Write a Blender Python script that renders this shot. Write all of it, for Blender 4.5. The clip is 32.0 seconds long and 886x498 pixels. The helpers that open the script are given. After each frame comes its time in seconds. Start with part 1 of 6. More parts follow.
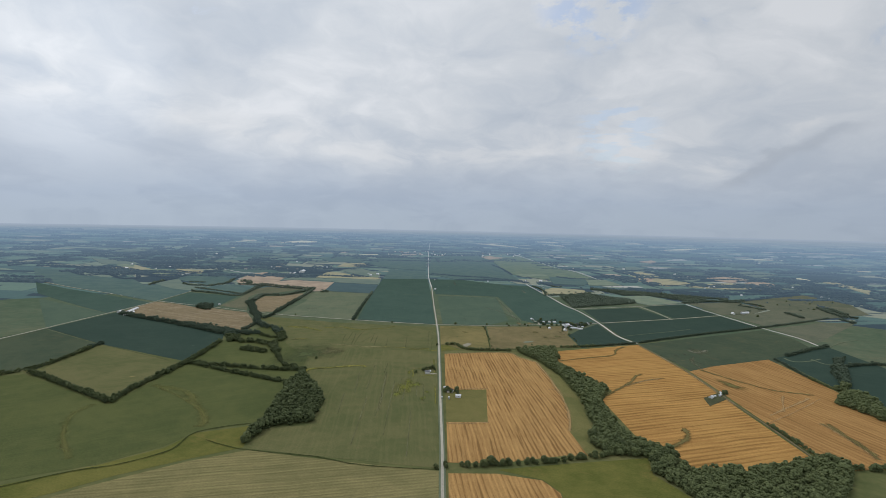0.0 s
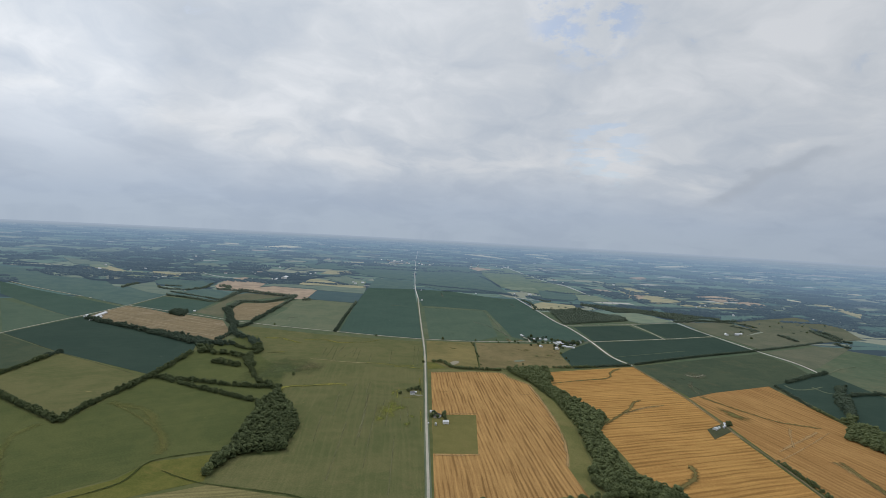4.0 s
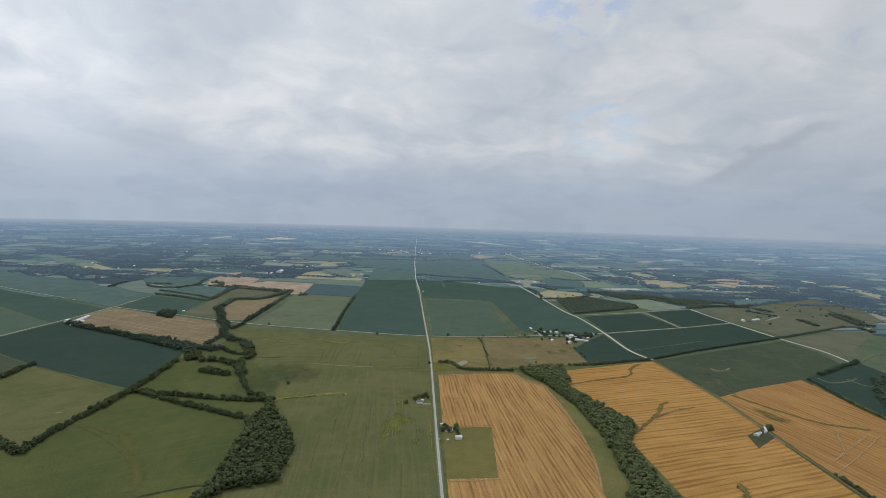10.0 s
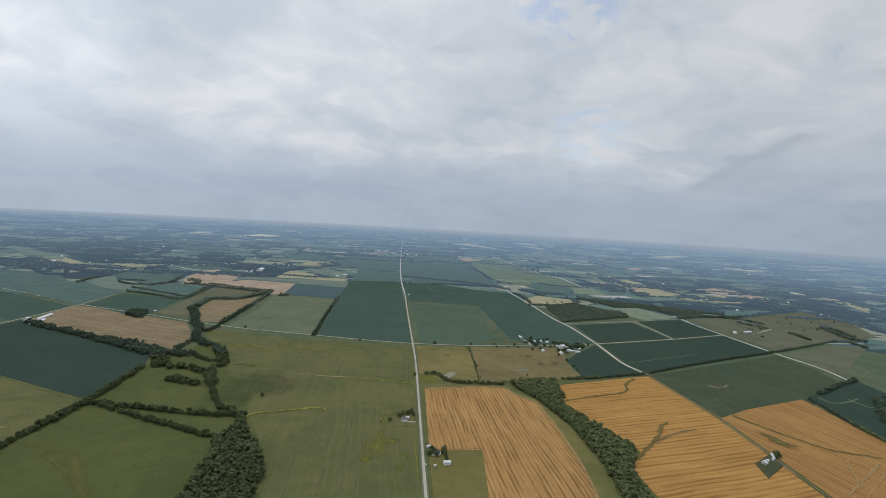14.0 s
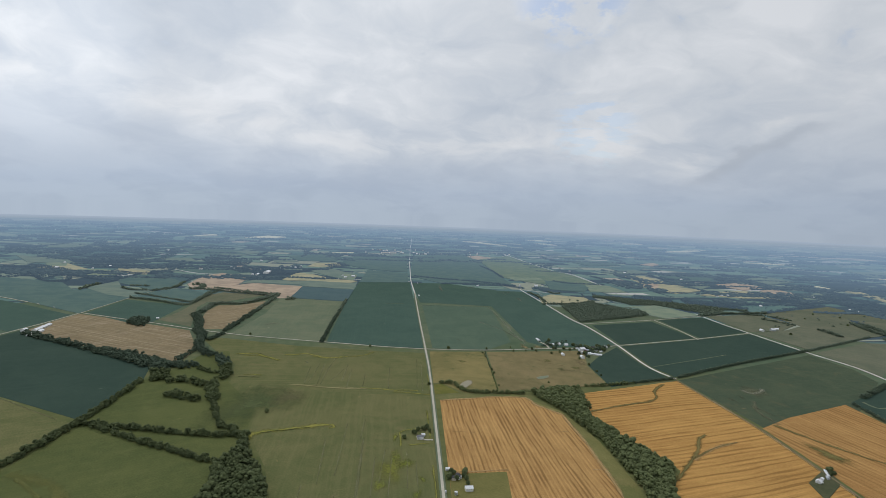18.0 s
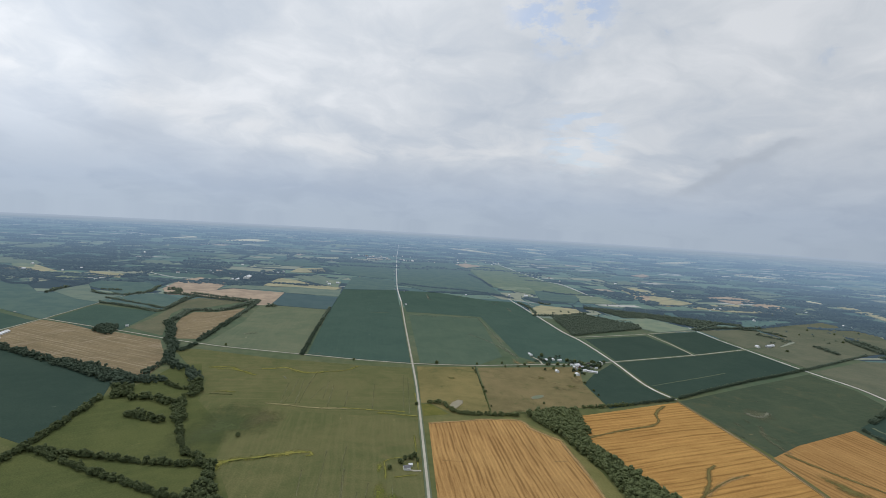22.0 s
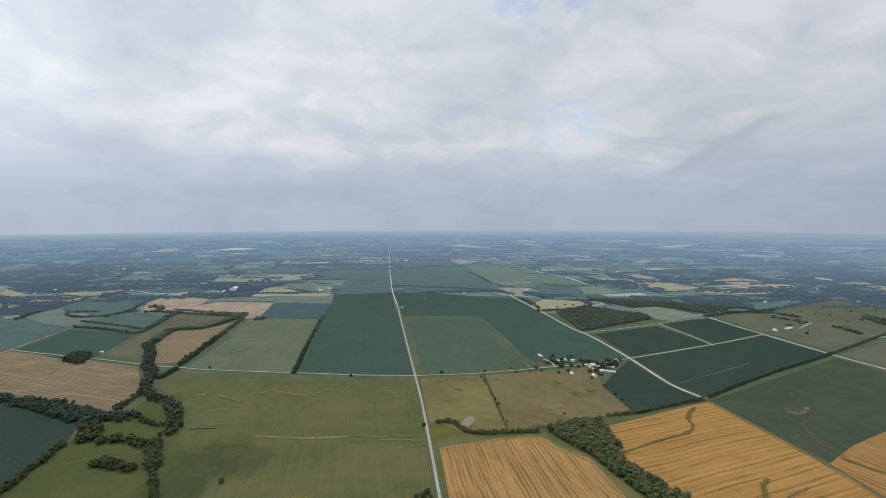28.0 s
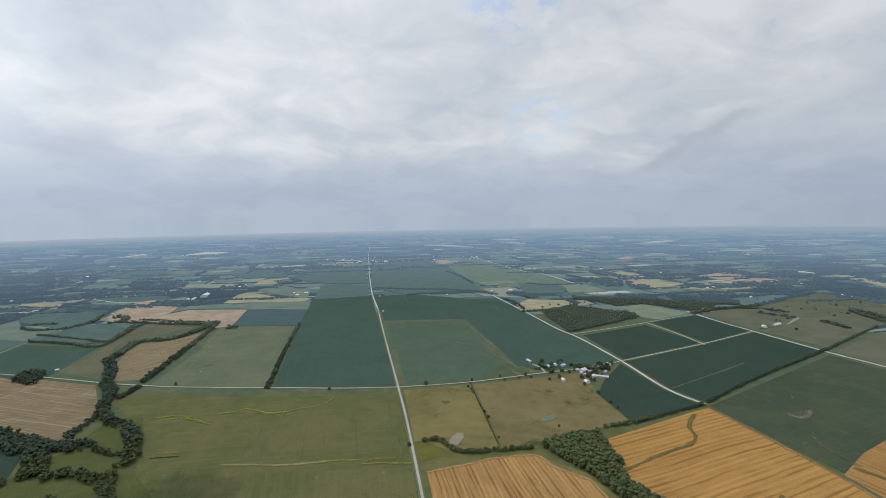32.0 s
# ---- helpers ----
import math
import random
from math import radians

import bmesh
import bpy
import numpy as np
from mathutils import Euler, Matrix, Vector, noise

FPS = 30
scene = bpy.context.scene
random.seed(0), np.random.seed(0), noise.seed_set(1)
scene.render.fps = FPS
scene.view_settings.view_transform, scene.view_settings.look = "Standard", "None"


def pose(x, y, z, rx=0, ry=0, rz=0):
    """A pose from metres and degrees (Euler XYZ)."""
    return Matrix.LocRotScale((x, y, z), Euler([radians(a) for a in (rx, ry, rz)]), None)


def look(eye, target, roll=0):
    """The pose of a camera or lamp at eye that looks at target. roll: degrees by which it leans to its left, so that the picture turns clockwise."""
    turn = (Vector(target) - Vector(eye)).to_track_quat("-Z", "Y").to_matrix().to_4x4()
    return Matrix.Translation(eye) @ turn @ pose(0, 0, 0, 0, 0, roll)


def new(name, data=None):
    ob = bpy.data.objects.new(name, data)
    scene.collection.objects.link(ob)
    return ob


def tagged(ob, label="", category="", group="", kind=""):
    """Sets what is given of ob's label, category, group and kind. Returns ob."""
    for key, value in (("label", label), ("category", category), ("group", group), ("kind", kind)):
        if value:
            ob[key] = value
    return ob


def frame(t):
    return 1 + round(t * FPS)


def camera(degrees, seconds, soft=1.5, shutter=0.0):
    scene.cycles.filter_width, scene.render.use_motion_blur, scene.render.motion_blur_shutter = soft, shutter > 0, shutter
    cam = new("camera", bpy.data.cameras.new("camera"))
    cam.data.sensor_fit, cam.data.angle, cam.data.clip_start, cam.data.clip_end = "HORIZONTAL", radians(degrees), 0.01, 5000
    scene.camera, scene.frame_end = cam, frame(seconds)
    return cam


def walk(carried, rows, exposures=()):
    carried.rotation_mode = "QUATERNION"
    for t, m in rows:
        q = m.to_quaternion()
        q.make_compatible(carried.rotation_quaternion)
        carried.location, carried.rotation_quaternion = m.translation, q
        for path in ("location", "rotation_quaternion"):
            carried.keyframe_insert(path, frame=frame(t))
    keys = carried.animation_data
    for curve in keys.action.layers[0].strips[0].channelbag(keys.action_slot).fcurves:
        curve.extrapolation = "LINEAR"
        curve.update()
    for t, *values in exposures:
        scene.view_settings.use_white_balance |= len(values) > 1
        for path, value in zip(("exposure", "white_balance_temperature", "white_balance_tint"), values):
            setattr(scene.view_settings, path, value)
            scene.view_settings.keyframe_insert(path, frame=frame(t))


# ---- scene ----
cam = camera(80.18, 32.0, soft=0.55)
ROWS = [
    (0.0, pose(4.47, 40.73, 390.52, 87.360, -1.785, -4.238)),
    (0.5, pose(3.89, 52.33, 390.85, 87.578, -1.684, -4.462)),
    (1.0, pose(3.30, 63.79, 391.31, 87.842, -1.704, -4.775)),
    (1.5, pose(2.72, 75.11, 391.89, 87.977, -1.666, -5.103)),
    (2.0, pose(2.13, 86.31, 392.57, 88.124, -1.831, -5.442)),
    (2.5, pose(1.54, 97.40, 393.34, 88.351, -3.721, -5.874)),
    (3.0, pose(0.95, 108.40, 394.18, 88.450, -3.781, -5.723)),
    (3.5, pose(0.36, 119.33, 395.09, 88.433, -3.683, -5.731)),
    (5.5, pose(-1.98, 162.47, 399.17, 87.754, -3.399, -5.355)),
    (6.0, pose(-2.56, 173.17, 400.26, 87.508, -3.283, -5.323)),
    (6.5, pose(-3.13, 183.85, 401.36, 87.403, -3.226, -5.196)),
    (7.0, pose(-3.70, 194.51, 402.47, 87.315, -2.932, -5.219)),
    (7.5, pose(-4.26, 205.17, 403.57, 87.169, -2.753, -5.126)),
    (8.0, pose(-4.82, 215.83, 404.67, 86.917, -2.054, -5.219)),
    (8.5, pose(-5.38, 226.50, 405.75, 87.016, -2.496, -5.389)),
    (9.0, pose(-5.92, 237.18, 406.82, 86.965, -2.316, -5.642)),
    (9.5, pose(-6.47, 247.88, 407.87, 86.915, -2.375, -5.654)),
    (10.0, pose(-7.00, 258.59, 408.90, 86.813, -2.172, -5.974)),
    (10.5, pose(-7.54, 269.33, 409.90, 86.680, -2.182, -6.194)),
    (11.0, pose(-8.06, 280.09, 410.87, 86.624, -2.028, -6.393)),
    (11.5, pose(-8.58, 290.88, 411.81, 86.548, -1.956, -6.513)),
    (12.0, pose(-9.09, 301.70, 412.71, 86.498, -1.124, -6.769)),
    (12.5, pose(-9.60, 312.55, 413.59, 86.514, -0.943, -6.970)),
    (13.0, pose(-10.09, 323.43, 414.43, 86.652, -1.692, -7.366)),
    (13.5, pose(-10.58, 334.33, 415.24, 86.839, -3.370, -7.575)),
    (14.0, pose(-11.06, 345.28, 416.01, 86.892, -3.746, -7.530)),
    (14.5, pose(-11.54, 356.25, 416.75, 86.935, -3.899, -7.510)),
    (16.5, pose(-13.32, 400.42, 419.39, 86.835, -4.955, -7.186)),
    (17.0, pose(-13.74, 411.53, 419.97, 86.819, -5.090, -7.088)),
    (17.5, pose(-14.14, 422.66, 420.53, 86.660, -3.976, -6.751)),
    (18.0, pose(-14.53, 433.81, 421.07, 86.521, -2.651, -6.751)),
    (18.5, pose(-14.90, 444.98, 421.58, 86.383, -1.649, -6.897)),
    (19.0, pose(-15.25, 456.16, 422.08, 86.363, -1.184, -7.163)),
    (19.5, pose(-15.59, 467.36, 422.55, 86.402, -1.039, -7.671)),
    (20.0, pose(-15.90, 478.57, 423.02, 86.548, -1.796, -8.033)),
    (20.5, pose(-16.18, 489.78, 423.47, 86.811, -3.060, -8.225)),
    (21.0, pose(-16.45, 501.00, 423.91, 86.961, -3.370, -8.226)),
    (21.5, pose(-16.68, 512.23, 424.35, 87.086, -3.484, -8.277)),
    (22.0, pose(-16.88, 523.45, 424.78, 87.235, -3.815, -8.215)),
    (22.5, pose(-17.05, 534.66, 425.21, 87.367, -4.232, -8.131)),
    (23.0, pose(-17.19, 545.87, 425.65, 87.196, -2.291, -7.895)),
    (23.5, pose(-17.28, 557.07, 426.09, 87.105, -1.524, -8.160)),
    (24.0, pose(-17.33, 568.26, 426.54, 87.028, -0.805, -8.365)),
    (24.5, pose(-17.34, 579.43, 427.00, 87.059, -1.216, -8.699)),
    (25.0, pose(-17.29, 590.59, 427.47, 87.196, -2.586, -8.994)),
    (25.5, pose(-17.19, 601.73, 427.96, 87.200, -3.528, -8.909)),
    (27.5, pose(-16.17, 646.04, 430.11, 86.900, -0.969, -9.063)),
    (28.0, pose(-15.72, 657.05, 430.71, 86.745, -0.420, -9.340)),
    (28.5, pose(-15.20, 668.04, 431.34, 86.786, -1.611, -9.760)),
    (29.0, pose(-14.59, 679.00, 431.99, 86.789, -2.297, -9.828)),
    (29.5, pose(-13.87, 689.92, 432.67, 86.823, -2.992, -9.877)),
    (30.0, pose(-13.06, 700.82, 433.38, 86.734, -2.016, -9.796)),
    (30.5, pose(-12.14, 711.69, 434.12, 86.620, -0.544, -9.977)),
    (31.0, pose(-11.09, 722.54, 434.89, 86.525, 0.804, -10.262)),
    (31.5, pose(-9.93, 733.35, 435.69, 86.394, 2.218, -10.868)),
    (32.0, pose(-8.63, 744.15, 436.52, 86.559, 0.543, -11.634)),
]
walk(cam, ROWS, [(0.0, -0.19, 6250, 10), (10.0, -0.23, 6250, 10), (20.0, -0.11, 6250, 10), (32.0, -0.08, 6250, 10)])

# ---- light ----
SUN_UP, SUN_TURN = radians(52), radians(-35)
world = bpy.data.worlds.new("sky")
scene.world = world
world.use_nodes = True


class Nodes:
    """Short hand for a node tree."""

    def __init__(self, tree):
        self.tree = tree
        tree.nodes.clear()

    def add(self, kind):
        return self.tree.nodes.new(kind)

    def put(self, socket, value):
        if isinstance(value, bpy.types.NodeSocket):
            self.tree.links.new(value, socket)
        elif value is not None:
            socket.default_value = value

    def math(self, op, a, b=None, c=None, clamp=False):
        node = self.add("ShaderNodeMath")
        node.operation, node.use_clamp = op, clamp
        for socket, value in zip(node.inputs, (a, b, c)):
            self.put(socket, value)
        return node.outputs[0]

    def vec(self, op, a, b=None, scale=None):
        node = self.add("ShaderNodeVectorMath")
        node.operation = op
        self.put(node.inputs[0], a)
        self.put(node.inputs[1], b)
        if scale is not None:
            self.put(node.inputs["Scale"], scale)
        return node.outputs["Value"] if op in ("LENGTH", "DOT_PRODUCT", "DISTANCE") else node.outputs[0]

    def map(self):
        node = self.add("ShaderNodeUVMap")
        node.uv_map = "rows"
        return node.outputs[0]

    def xyz(self, x, y, z):
        node = self.add("ShaderNodeCombineXYZ")
        for socket, value in zip(node.inputs, (x, y, z)):
            self.put(socket, value)
        return node.outputs[0]

    def split(self, v):
        node = self.add("ShaderNodeSeparateXYZ")
        self.put(node.inputs[0], v)
        return node.outputs

    def noise(self, v, scale, detail=4.0, rough=0.55, distort=0.0):
        node = self.add("ShaderNodeTexNoise")
        for key, value in (("Vector", v), ("Scale", scale), ("Detail", detail), ("Roughness", rough), ("Distortion", distort)):
            self.put(node.inputs[key], value)
        return node.outputs[0]

    def span(self, v, a, b, c=0.0, d=1.0, smooth=True):
        node = self.add("ShaderNodeMapRange")
        node.interpolation_type = "SMOOTHSTEP" if smooth else "LINEAR"
        for socket, value in zip(node.inputs, (v, a, b, c, d)):
            self.put(socket, value)
        return node.outputs[0]

    def mix(self, f, a, b, blend="MIX"):
        node = self.add("ShaderNodeMix")
        node.data_type, node.blend_type = "RGBA", blend
        for socket, value in ((node.inputs["Factor"], f), (node.inputs[6], a), (node.inputs[7], b)):
            self.put(socket, (*value, 1) if isinstance(value, tuple) and len(value) == 3 else value)
        return node.outputs[2]

    def ramp(self, v, stops, constant=False):
        node = self.add("ShaderNodeValToRGB")
        node.color_ramp.interpolation = "CONSTANT" if constant else "LINEAR"
        while len(node.color_ramp.elements) < len(stops):
            node.color_ramp.elements.new(0.5)
        for element, (place, colour) in zip(node.color_ramp.elements, stops):
            element.position, element.color = place, (*colour, 1)
        self.put(node.inputs[0], v)
        return node.outputs[0]


def build_sky():
    n = Nodes(world.node_tree)
    way = n.vec("NORMALIZE", n.add("ShaderNodeTexCoord").outputs["Generated"])
    x, y, z = n.split(way)
    sky = n.add("ShaderNodeTexSky")
    sky.sky_type, sky.sun_disc, sky.sun_elevation, sky.sun_rotation, sky.dust_density = "NISHITA", False, SUN_UP, SUN_TURN, 2.0
    # bearing and height of the direction in degrees, stirred a little so that no cloud edge runs straight
    stir = n.vec("MULTIPLY", way, (1.0, 1.0, 2.2))
    rough = n.math("SUBTRACT", n.noise(stir, 5.0, 5.0, 0.55), 0.5)
    rough_b = n.math("SUBTRACT", n.noise(n.vec("ADD", stir, (4.0, 7.0, 1.0)), 5.0, 5.0, 0.55), 0.5)
    bearing = n.math("MULTIPLY_ADD", rough, 9.0, n.math("MULTIPLY", n.math("ARCTAN2", x, y), 180 / math.pi))
    height = n.math("MULTIPLY_ADD", rough_b, 5.0, n.math("MULTIPLY", n.math("ARCSINE", z), 180 / math.pi))
    # a cloud sheet seen from below: the direction meets a plane overhead
    over = n.math("ADD", n.math("MAXIMUM", z, 0.0), 0.32)
    sheet = n.xyz(n.math("DIVIDE", x, over), n.math("DIVIDE", y, over), 0.0)
    drift = n.vec("ADD", sheet, n.vec("SCALE", n.xyz(n.noise(sheet, 1.8, 3.0), n.noise(n.vec("ADD", sheet, (9.0, 4.0, 0.0)), 1.8, 3.0), 0.0), scale=0.5))
    big = n.noise(n.vec("ADD", drift, (5.3, 1.4, 0.0)), 1.3, 3.0, 0.5)
    mid = n.noise(n.vec("ADD", drift, (1.7, 2.2, 0.0)), 3.4, 6.0, 0.55)
    fine = n.noise(drift, 10.0, 6.0, 0.6)
    light = n.math("ADD", n.math("ADD", n.math("MULTIPLY", big, 0.44), n.math("MULTIPLY", mid, 0.44)), n.math("MULTIPLY", fine, 0.12))
    cloud = n.ramp(light, ((0.36, (0.525, 0.575, 0.640)), (0.44, (0.600, 0.640, 0.690)), (0.52, (0.690, 0.716, 0.745)), (0.60, (0.800, 0.812, 0.828))))
    # the grey underside of the deck: its rim swings low in the middle and high at both ends
    where = n.span(bearing, -40.0, 50.0, smooth=False)
    rim = n.math("MULTIPLY", n.split(n.ramp(where, ((0.0, (0.500,) * 3), (0.075, (0.490,) * 3), (0.16, (0.430,) * 3), (0.27, (0.375,) * 3), (0.42, (0.300,) * 3),
                                                    (0.56, (0.340,) * 3), (0.66, (0.370,) * 3), (0.75, (0.325,) * 3), (0.79, (0.290,) * 3), (0.88, (0.420,) * 3), (0.96, (0.620,) * 3))))[0], 20.0)
    under = n.math("SUBTRACT", height, rim)
    shade = n.span(under, 0.9, -1.6)
    lower = n.ramp(n.span(height, 0.0, 10.0, smooth=False), ((0.0, (0.440, 0.505, 0.585)), (0.22, (0.455, 0.520, 0.610)), (0.55, (0.525, 0.578, 0.650)), (1.0, (0.570, 0.612, 0.668))))
    lower = n.mix(1.0, lower, n.mix(n.span(light, 0.40, 0.58), (0.95, 0.955, 0.965), (1.05, 1.045, 1.035)), "MULTIPLY")
    cover = n.mix(n.math("MULTIPLY", shade, n.span(height, 11.0, 2.5, 0.55, 1.0)), cloud, lower)
    # lit edges just above the rim
    edge = n.math("MULTIPLY", n.span(under, 0.2, 1.2), n.span(under, 4.5, 1.2))
    cover = n.mix(n.math("MULTIPLY", n.math("MULTIPLY", edge, n.span(mid, 0.42, 0.58)), 0.45), cover, (0.790, 0.790, 0.790))
    # dark keel of the cloud bank in the east
    keel = n.math("SUBTRACT", height, n.span(bearing, 30.0, 46.0, 4.6, 10.2, smooth=False))
    keel = n.math("MULTIPLY", n.math("MULTIPLY", n.span(keel, -1.1, -0.1), n.span(keel, 0.75, 0.1)), n.math("MULTIPLY", n.span(bearing, 30.0, 33.0), n.span(bearing, 46.0, 40.0)))
    cover = n.mix(n.math("MULTIPLY", keel, 0.5), cover, (0.450, 0.490, 0.545))
    # thinner, brighter cloud towards the hidden sun, high in the north-west
    bright = n.span(n.vec("DOT_PRODUCT", way, (-0.42, 0.74, 0.52)), 0.70, 1.0, 0.985, 1.12)
    bright = n.math("MULTIPLY", bright, n.span(bearing, 12.0, 48.0, 1.0, 0.92))
    bright = n.math("ADD", bright, n.span(n.vec("DOT_PRODUCT", way, (-0.505, 0.833, 0.227)), 0.984, 0.9995, 0.0, 0.15))
    cover = n.mix(1.0, cover, n.xyz(bright, bright, bright), "MULTIPLY")
    # rents where the blue shows
    blue = n.vec("SCALE", sky.outputs[0], scale=0.15)
    shred = n.noise(n.vec("MULTIPLY", way, (1.0, 1.0, 2.0)), 17.0, 6.0, 0.62)
    torn = n.math("MULTIPLY", n.span(n.vec("DOT_PRODUCT", way, (0.305, 0.868, 0.392)), 0.9935, 0.9988), n.span(shred, 0.47, 0.60))
    torn = n.math("MAXIMUM", torn, n.math("MULTIPLY", n.span(n.vec("DOT_PRODUCT", way, (0.272, 0.893, 0.358)), 0.9982, 0.9997), n.span(shred, 0.42, 0.56)))
    slit = n.math("MULTIPLY", n.span(n.vec("DOT_PRODUCT", way, (0.372, 0.913, 0.168)), 0.9962, 0.9995), n.span(n.noise(n.vec("MULTIPLY", way, (1.0, 1.0, 4.5)), 13.0, 4.0, 0.6), 0.49, 0.59))
    torn = n.math("MAXIMUM", torn, n.math("MULTIPLY", slit, 0.75))
    gap = n.math("MULTIPLY", n.span(n.math("ADD", n.math("MULTIPLY", mid, 0.55), n.math("MULTIPLY", fine, 0.45)), 0.40, 0.33), n.span(z, 0.20, 0.34))
    colour = n.mix(n.math("MULTIPLY", n.math("MAXIMUM", n.math("MULTIPLY", gap, 0.5), torn), 0.55), cover, blue)
    back = n.add("ShaderNodeBackground")
    n.put(back.inputs[0], colour)
    back.inputs[1].default_value = 1.0
    n.tree.links.new(back.outputs[0], n.add("ShaderNodeOutputWorld").inputs[0])


build_sky()
sun = new("sun", bpy.data.lights.new("sun", "SUN"))
sun.data.energy, sun.data.angle, sun.data.color = 0.9, radians(14), (1.0, 0.95, 0.88)
sun.matrix_world = look((0, 0, 900), (0 + 600 * math.sin(-SUN_TURN), 0 - 600 * math.cos(SUN_TURN), 900 - 600 * math.tan(SUN_UP)))

# ---- lie of the land ----
# Flat farmland; far out it is pulled in along the mid-flight camera's sight lines, into a shallow basin whose rim is
# the horizon.
MID = Vector((-13.7, 411.5))
FLAT, SOFT, EYE = 2500.0, 2200.0, 420.0


def lie(x, y):
    """Where a place of the map lies: x, y, the ground's height, and how much the far country draws together there."""
    v = Vector((x, y)) - MID
    r = v.length
    if r <= FLAT:
        return x, y, 0.0, 1.0
    s = (FLAT + (r - FLAT) / (1 + (r - FLAT) / SOFT)) / r
    z = EYE * (1 - s)
    if r > 8000:
        # rim tilted to fit the horizon in the camera's view: a little lower in the west than in the east
        k = min(1.0, (r - 8000) / 12000)
        turn = max(-60.0, min(60.0, math.degrees(math.atan2(v.x, v.y)))) if v.y > 0 else 0.0
        z += k * r * s * (0.00016 * turn - 0.002)
    return MID.x + v.x * s, MID.y + v.y * s, z, s


def mesh_object(name, bm, material, parent=None, label=""):
    me = bpy.data.meshes.new(name)
    bm.to_mesh(me)
    bm.free()
    return mesh_of(name, me, material, parent, label)


def mesh_of(name, me, material, parent=None, label=""):
    if material and not me.materials:
        me.materials.append(material)
    ob = new(name, me)
    if parent:
        ob.parent = parent
    return tagged(ob, label)


part = mesh_object

# ---- materials ----
def shaded(name, rough=0.95, spec=0.04):
    m = bpy.data.materials.new(name)
    m.use_nodes = True
    n = Nodes(m.node_tree)
    b = n.add("ShaderNodeBsdfPrincipled")
    b.inputs["Roughness"].default_value = rough
    b.inputs["Specular IOR Level"].default_value = spec
    n.tree.links.new(b.outputs[0], n.add("ShaderNodeOutputMaterial").inputs[0])
    return m, n, b


def crop(name, low, high, streak=None, pitch=9.0, amount=0.5, patch=None, patch_amount=0.5, worn=None, lines=0.0, ragged=False, cover=1.0):
    """A field: two tones of growth in soft patches, streaks along the rows, and a fine grain. Laid out on the map in metres."""
    m, n, b = shaded(name)
    uv = n.map()
    u, v, _ = n.split(uv)
    shift = n.math("MULTIPLY", n.add("ShaderNodeObjectInfo").outputs["Random"], 900.0)
    place = n.vec("ADD", uv, n.xyz(shift, shift, 0.0))
    soft = n.noise(place, 0.006, 4.0, 0.6, 0.6)
    small = n.noise(place, 0.035, 5.0, 0.65)
    grain = n.noise(place, 0.35, 3.0, 0.7)
    tone = n.math("ADD", n.math("MULTIPLY", soft, 0.6), n.math("MULTIPLY", small, 0.4))
    colour = n.mix(n.span(tone, 0.36, 0.64), low, high)
    if patch:
        spots = n.noise(place, 0.014, 6.0, 0.72, 1.4)
        colour = n.mix(n.math("MULTIPLY", n.span(spots, 0.54, 0.70), patch_amount), colour, patch)
    if streak:
        wobble = n.math("MULTIPLY", n.math("SUBTRACT", n.noise(place, 0.005, 2.0, 0.5), 0.5), pitch * 1.2)
        bent = n.math("ADD", u, wobble)
        wave = n.math("MULTIPLY_ADD", n.math("SINE", n.math("MULTIPLY", bent, 2 * math.pi / pitch)), 0.5, 0.5)
        broad = n.noise(n.xyz(n.math("DIVIDE", bent, pitch * 1.1), n.math("DIVIDE", v, pitch * 22), shift), 1.0, 1.0, 0.5)
        thin = n.noise(n.xyz(n.math("DIVIDE", bent, pitch * 0.36), n.math("DIVIDE", v, pitch * 10), shift), 1.0, 2.0, 0.6)
        line = n.math("ADD", n.math("ADD", n.math("MULTIPLY", wave, 0.18), n.math("MULTIPLY", broad, 0.46)), n.math("MULTIPLY", thin, 0.56))
        colour = n.mix(n.math("MULTIPLY", n.span(line, 0.62, 0.76), amount), colour, streak)
        pale = tuple(min(0.9, c * 1.28) for c in high)
        colour = n.mix(n.math("MULTIPLY", n.span(line, 0.56, 0.44), amount * 0.75), colour, pale)
    if worn:
        ridge = n.math("ABSOLUTE", n.math("SUBTRACT", n.noise(n.vec("MULTIPLY", place, (0.0045, 0.011, 1.0)), 1.0, 3.0, 0.5, 0.6), 0.5))
        gate = n.span(n.noise(place, 0.009, 3.0, 0.6), 0.46, 0.60)
        colour = n.mix(n.math("MULTIPLY", n.math("MULTIPLY", n.span(ridge, 0.022, 0.002), gate), lines), colour, worn)
        bare = n.noise(n.vec("MULTIPLY", place, (0.045, 0.018, 1.0)), 1.0, 3.0, 0.6, 0.5)
        colour = n.mix(n.math("MULTIPLY", n.span(bare, 0.725, 0.76), 0.8), colour, tuple(c * 1.25 for c in worn))
    colour = n.mix(1.0, colour, n.mix(n.span(grain, 0.3, 0.7), (0.76, 0.76, 0.76), (1.02, 1.02, 1.02)), "MULTIPLY")
    n.put(b.inputs["Base Color"], colour)
    if ragged:
        # thin growth towards the rim, where the field shows between
        across = n.add("ShaderNodeUVMap")
        across.uv_map = "across"
        rim = n.math("ABSOLUTE", n.split(across.outputs[0])[0])
        tuft = n.math("ADD", n.math("MULTIPLY", n.noise(place, 0.16, 4.0, 0.7), 0.9), n.math("MULTIPLY", n.noise(place, 0.03, 2.0, 0.5), 0.9))
        n.put(b.inputs["Alpha"], n.span(n.math("MULTIPLY_ADD", rim, 0.95, tuft), 1.95, 0.85, 0.0, cover))
    return m


